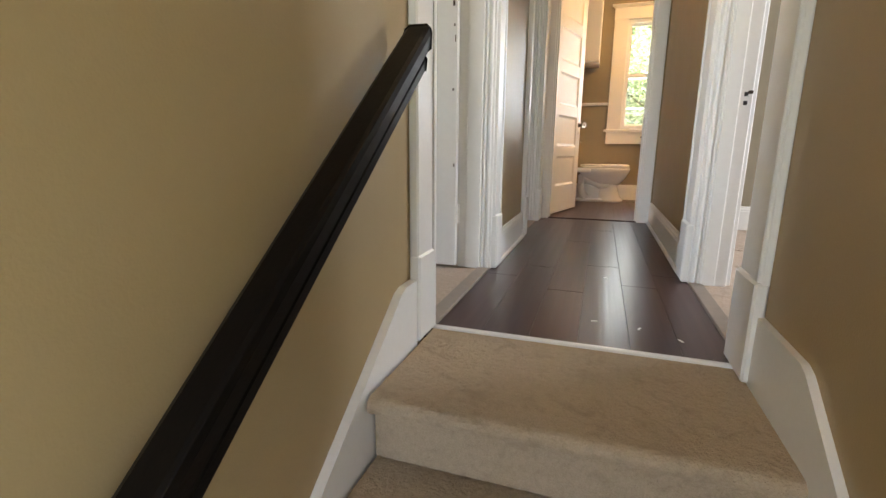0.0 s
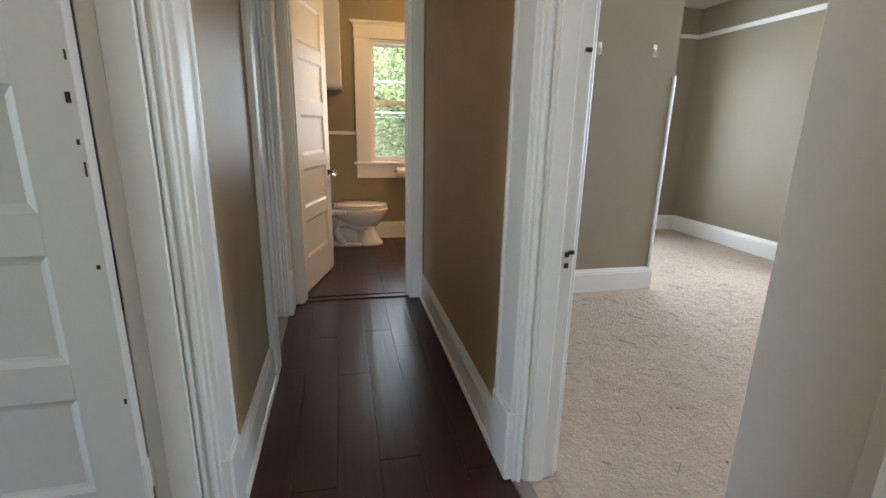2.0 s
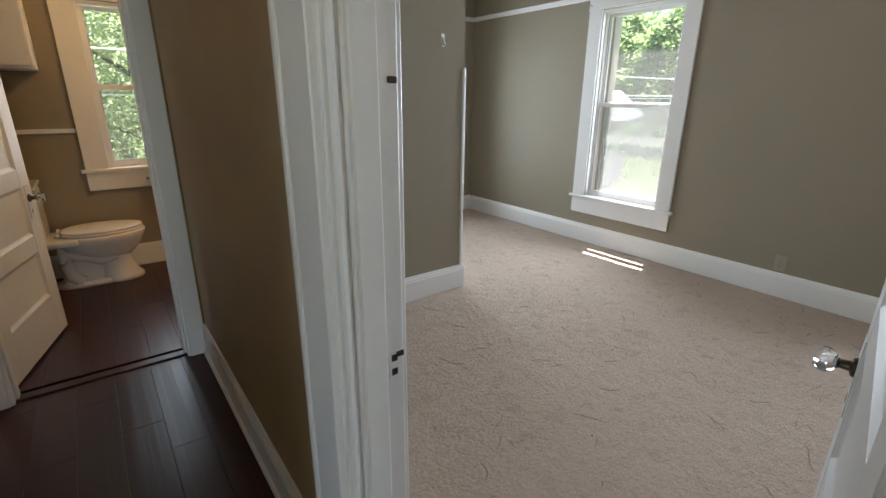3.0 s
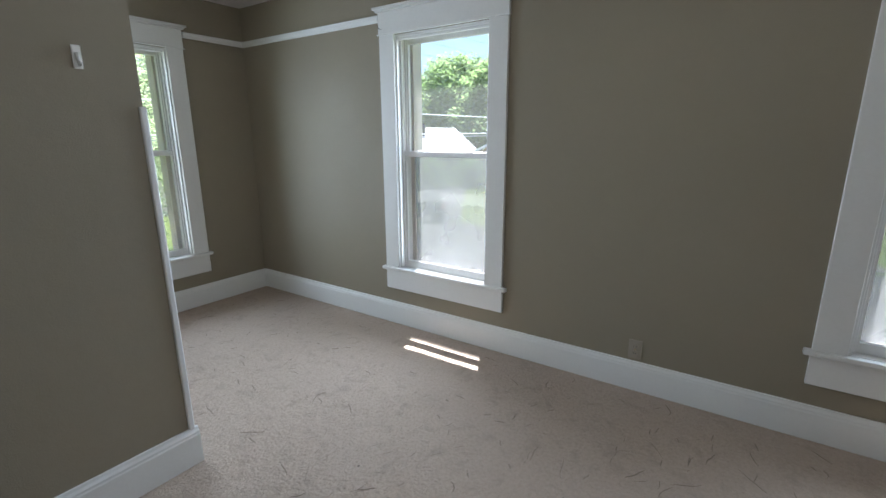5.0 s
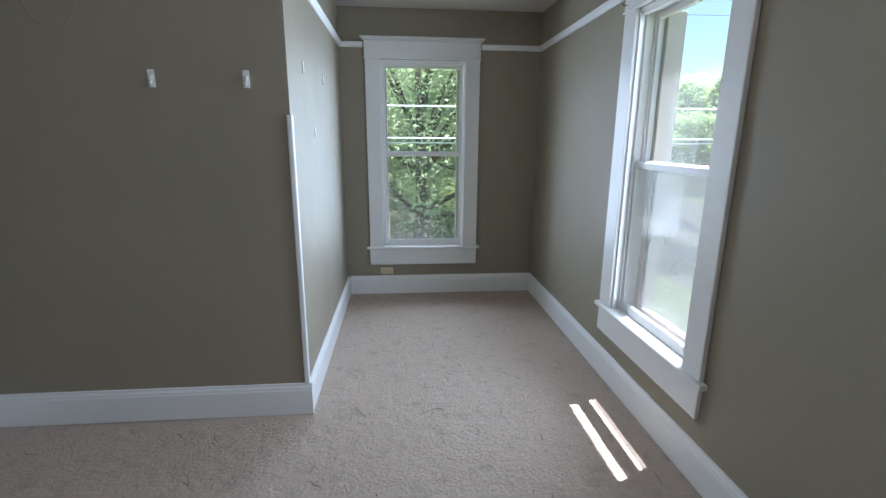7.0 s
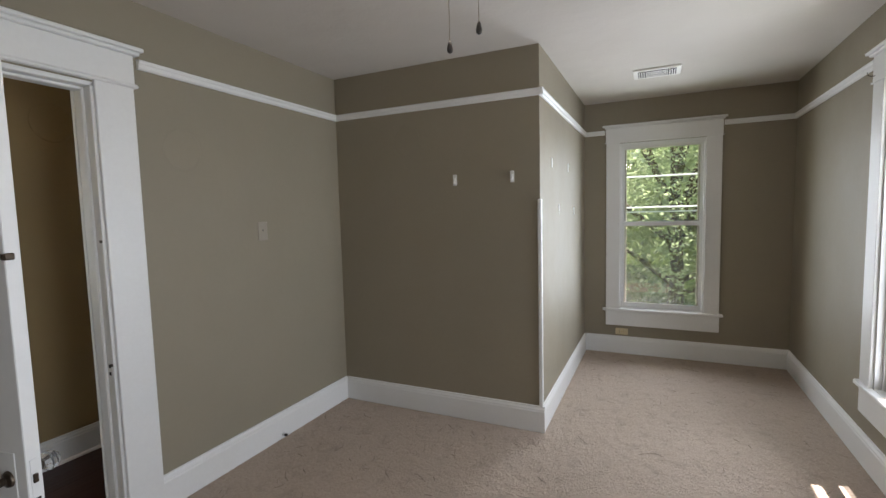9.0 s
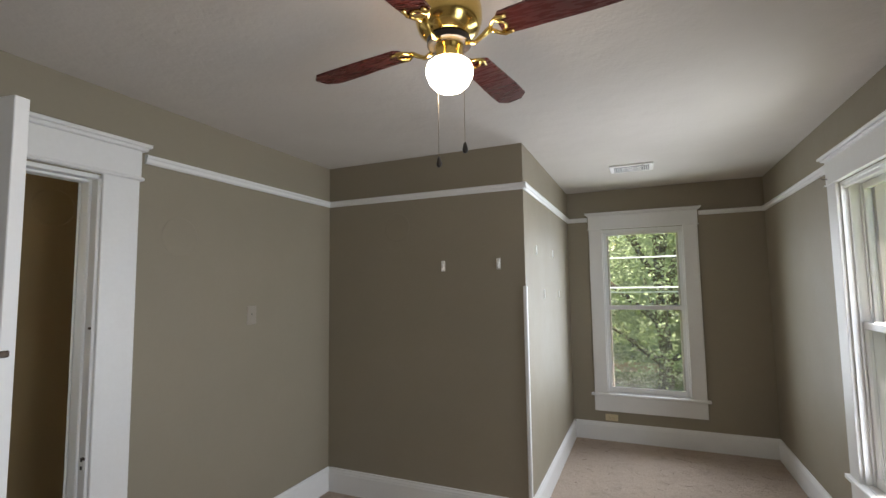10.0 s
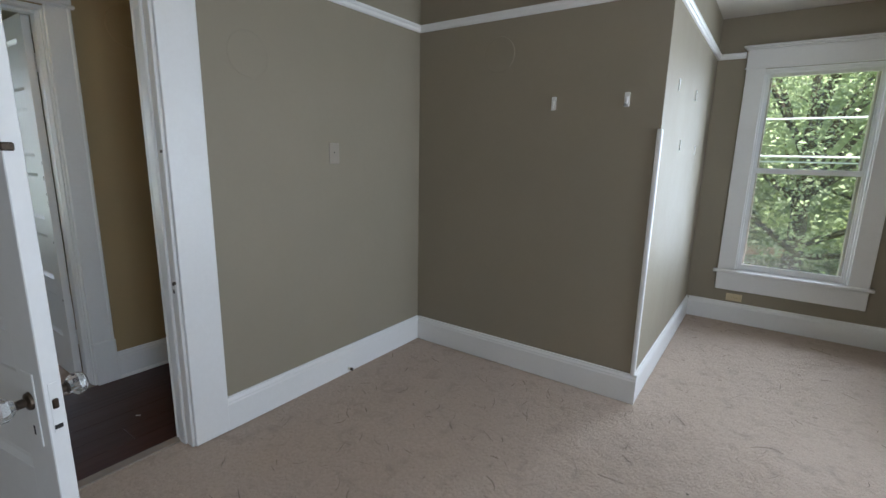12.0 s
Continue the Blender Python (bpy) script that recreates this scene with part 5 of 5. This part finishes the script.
def house(m, w, d, h, rise, wallm, roofm, label, chimney=False):
    """Gabled house; local x along the front, y depth, ridge along x or y."""
    root = thing("house", m, label, "house")
    part("wall", boxed(-w / 2, w / 2, -d / 2, d / 2, 0, h), wallm, root)
    o = 0.5
    bm = bmesh.new()
    prism(bm, [(-w / 2 - o, h - 0.06), (0, h + rise), (w / 2 + o, h - 0.06), (w / 2 + o, h + 0.10), (0, h + rise + 0.18), (-w / 2 - o, h + 0.10)], Matrix.Translation((0, -d / 2 - o, 0)), d + 2 * o)
    rf = part("roof", bm, roofm, root)
    bm = bmesh.new()
    prism(bm, [(-w / 2, h), (w / 2, h), (0, h + rise - 0.05)], Matrix.Translation((0, -d / 2, 0)), d)
    part("gable", bm, wallm, root)
    for s in (-1, 1):
        bm = bmesh.new()
        prism(bm, [(0, h + rise + 0.19), (s * (w / 2 + o), h + 0.11), (s * (w / 2 + o), h - 0.12), (0, h + rise - 0.05)], Matrix.Translation((0, -d / 2 - o - 0.03, 0)), 0.04)
        part("barge_board", bm, M["trim"], root)
    for x in (-w * 0.28, w * 0.22):
        wn = part("window", boxed(x - 0.6, x + 0.6, -d / 2 - 0.05, -d / 2 - 0.01, 0.9, 2.1), M["trim"], root)
        for k in (-1, 1):
            part("pane", boxed(x + k * 0.27 - 0.22, x + k * 0.27 + 0.22, -d / 2 - 0.06, -d / 2 - 0.045, 1.0, 2.0), M["car_glass"], wn)
    for y in (-d * 0.25, d * 0.2):
        wn = part("window", boxed(-w / 2 - 0.05, -w / 2 - 0.01, y - 0.6, y + 0.6, 0.9, 2.1), M["trim"], root)
        part("pane", boxed(-w / 2 - 0.06, -w / 2 - 0.045, y - 0.5, y + 0.5, 1.0, 2.0), M["car_glass"], wn)
    part("door", boxed(-0.45, 0.45, -d / 2 - 0.04, -d / 2 - 0.01, 0.1, 2.1), M["fence"], root)
    if chimney:
        part("flue", lathe(bmesh.new(), [(0.18, h + rise * 0.4), (0.18, h + rise + 0.35), (0.26, h + rise + 0.36), (0.26, h + rise + 0.55)], 12, Matrix.Translation((w * 0.18, 0, 0))), M["car_dark"], rf, "dark metal flue")
    return root


house(pose(42.1, 30.0, GZ, 0, 0, -115), 9.5, 9.0, 2.8, 2.6, M["brick_far"], M["roof_pale"], "single-storey tan brick house with pale shingle roof", True)
house(pose(40.2, 28.0, GZ, 0, 0, -115), 5.5, 6.0, 2.6, 1.6, M["brick_far"], M["roof_pale"], "gabled tan brick front wing of a house")
house(pose(45.0, 18.9, GZ, 0, 0, -65), 9.0, 9.0, 2.8, 2.5, M["brick_far"], M["roof_pale"], "single-storey brick house with pale gabled roof")
house(pose(38.0, 44.0, GZ, 0, 0, -5), 8.0, 11.0, 3.0, 2.4, M["green_siding"], M["roof_grey"], "green sided house with grey gable roof")


def car(m, paint, label):
    """Parked car; local x forward."""
    root = thing("car", m, label, "car")
    L, W = 4.5, 1.82
    side = [(-L / 2, 0.38), (-L / 2 + 0.05, 0.85), (-L / 2 + 0.22, 1.02), (0.95, 1.00), (1.95, 0.82), (L / 2 - 0.05, 0.66), (L / 2, 0.42), (L / 2 - 0.1, 0.25), (-L / 2 + 0.1, 0.25)]
    bm = prism(bmesh.new(), side, Matrix.Translation((0, -W / 2, 0)), W)
    bmesh.ops.bevel(bm, geom=list(bm.edges), offset=0.06, segments=2, affect='EDGES')
    part("body", bm, paint, root, "", True)
    bm = bmesh.new()
    lo = [(-2.12, 0.98), (1.05, 0.98)]
    hi = [(-1.75, 1.58), (0.15, 1.58)]
    vs = []
    for (x, z), w in ((lo[0], 0.82), (lo[1], 0.80), (hi[1], 0.64), (hi[0], 0.66)):
        vs.append((bm.verts.new((x, -w, z)), bm.verts.new((x, w, z))))
    for i in range(4):
        a, b = vs[i], vs[(i + 1) % 4]
        bm.faces.new((a[0], b[0], b[1], a[1]))
    bm.faces.new([v[0] for v in vs])
    bm.faces.new([v[1] for v in vs][::-1])
    part("glasshouse", bm, M["car_glass"], root, "dark car windows")
    part("roof_panel", boxed(-1.80, 0.2, -0.67, 0.67, 1.57, 1.63, 0.03, 2), paint, root)
    for x0, x1 in ((0.18, 1.06), (-1.78, -2.13), (-0.75, -0.75)):
        for s in (-1, 1):
            part("pillar", tube(bmesh.new(), [(x0, s * 0.665, 1.58), (x1, s * 0.825, 0.98)], 0.04, 6), paint, root)
    for x in (-1.4, 1.4):
        for s in (-1, 1):
            wm = Matrix.Translation((x, s * 0.80, 0.33)) @ Matrix.Rotation(math.pi / 2, 4, 'X')
            wh = part("wheel", lathe(bmesh.new(), [(0.27, -0.11), (0.33, -0.09), (0.33, 0.09), (0.27, 0.11)], 24, wm), M["tyre"], root)
            part("rim", lathe(bmesh.new(), [(0.05, -0.118), (0.21, -0.114), (0.21, 0.114), (0.05, 0.118)], 16, wm), M["chrome"], wh)
    for s in (-1, 1):
        part("tail_light", boxed(-L / 2 - 0.005, -L / 2 + 0.10, s * 0.72 - 0.13, s * 0.72 + 0.13, 0.78, 0.92, 0.02), M["red"], root)
        part("headlight", boxed(L / 2 - 0.22, L / 2 - 0.03, s * 0.68 - 0.16, s * 0.68 + 0.16, 0.58, 0.68, 0.02), M["chrome"], root)
    return root


car(pose(20.6, 14.4, GZ + 0.03, 0, 0, 122), M["car_dark"], "black parked car on a driveway across the street")
car(pose(25.0, 18.4, GZ + 0.034, 0, 0, 25), M["car_dark"], "dark parked car at the far kerb")
car(pose(12.4, 14.8, GZ + 0.03, 0, 0, 74), M["car_blue"], "dark blue car parked at the near kerb")


def cable(p0, p1, sag, r, label, material):
    pts = []
    for i in range(17):
        f = i / 16
        p = Vector(p0).lerp(Vector(p1), f)
        p.z -= sag * 4 * f * (1 - f)
        pts.append(p)
    root = thing("overhead_cable", pose(0, 0, 0), label, "cable", group="overhead cables")
    part("wire", tube(bmesh.new(), pts, r, 6), material, root)


def utility_pole(x, y):
    root = thing("utility_pole", pose(x, y, GZ), "brown wooden utility pole carrying cables", "utility pole")
    part("post", lathe(bmesh.new(), [(0.16, -0.2), (0.15, 3), (0.11, 9.0)], 14), M["pole"], root, "", True)
    part("crossarm", boxed(-0.06, 0.06, -1.0, 1.0, 8.2, 8.35, 0.01), M["pole"], root)


utility_pole(-22, 7.2)
utility_pole(26.0, 7.2)
utility_pole(12.0, 58)
for z, r in ((2.14, 0.018), (1.53, 0.018), (1.44, 0.013)):
    cable((-22, 7.2, z), (26.0, 7.2, z + 0.05), 0.12, r, "pale overhead cable crossing behind the house", M["wire"])
for z in (3.95, 4.35, 4.8):
    cable((-22, 7.2, z), (26.0, 7.2, z), 0.12, 0.006, "thin dark overhead cable against the sky", M["wire_dark"])

# ---- planks, last ----
hall_floor = thing("floor_hall", pose(0, 0, 0), "dark brown wood plank floor of the hall", "floor", kind="structure")
planks(hall_floor, HL, HR, -2.503, YH + 0.03, 0.145, 3, seams=[-0.898, -0.748, -0.60, -0.45, -0.31])
bath_floor = thing("floor_bath", pose(0, 0, 0), "dark reddish wood plank floor of the bathroom", "floor", kind="structure")
planks(bath_floor, -1.78, 1.42, YH + 0.12, YN, 0.15, 4)
planks(bath_floor, BATH_DOOR[0], BATH_DOOR[1], YH + 0.072, YH + 0.119, 0.15, 5)
tagged(link("floor_under_bath", boxed(-1.78, 1.42, YH + 0.04, YN, -0.03, -0.0125), M["groove"]), "dark underlay below the bathroom planks", "floor", kind="structure")
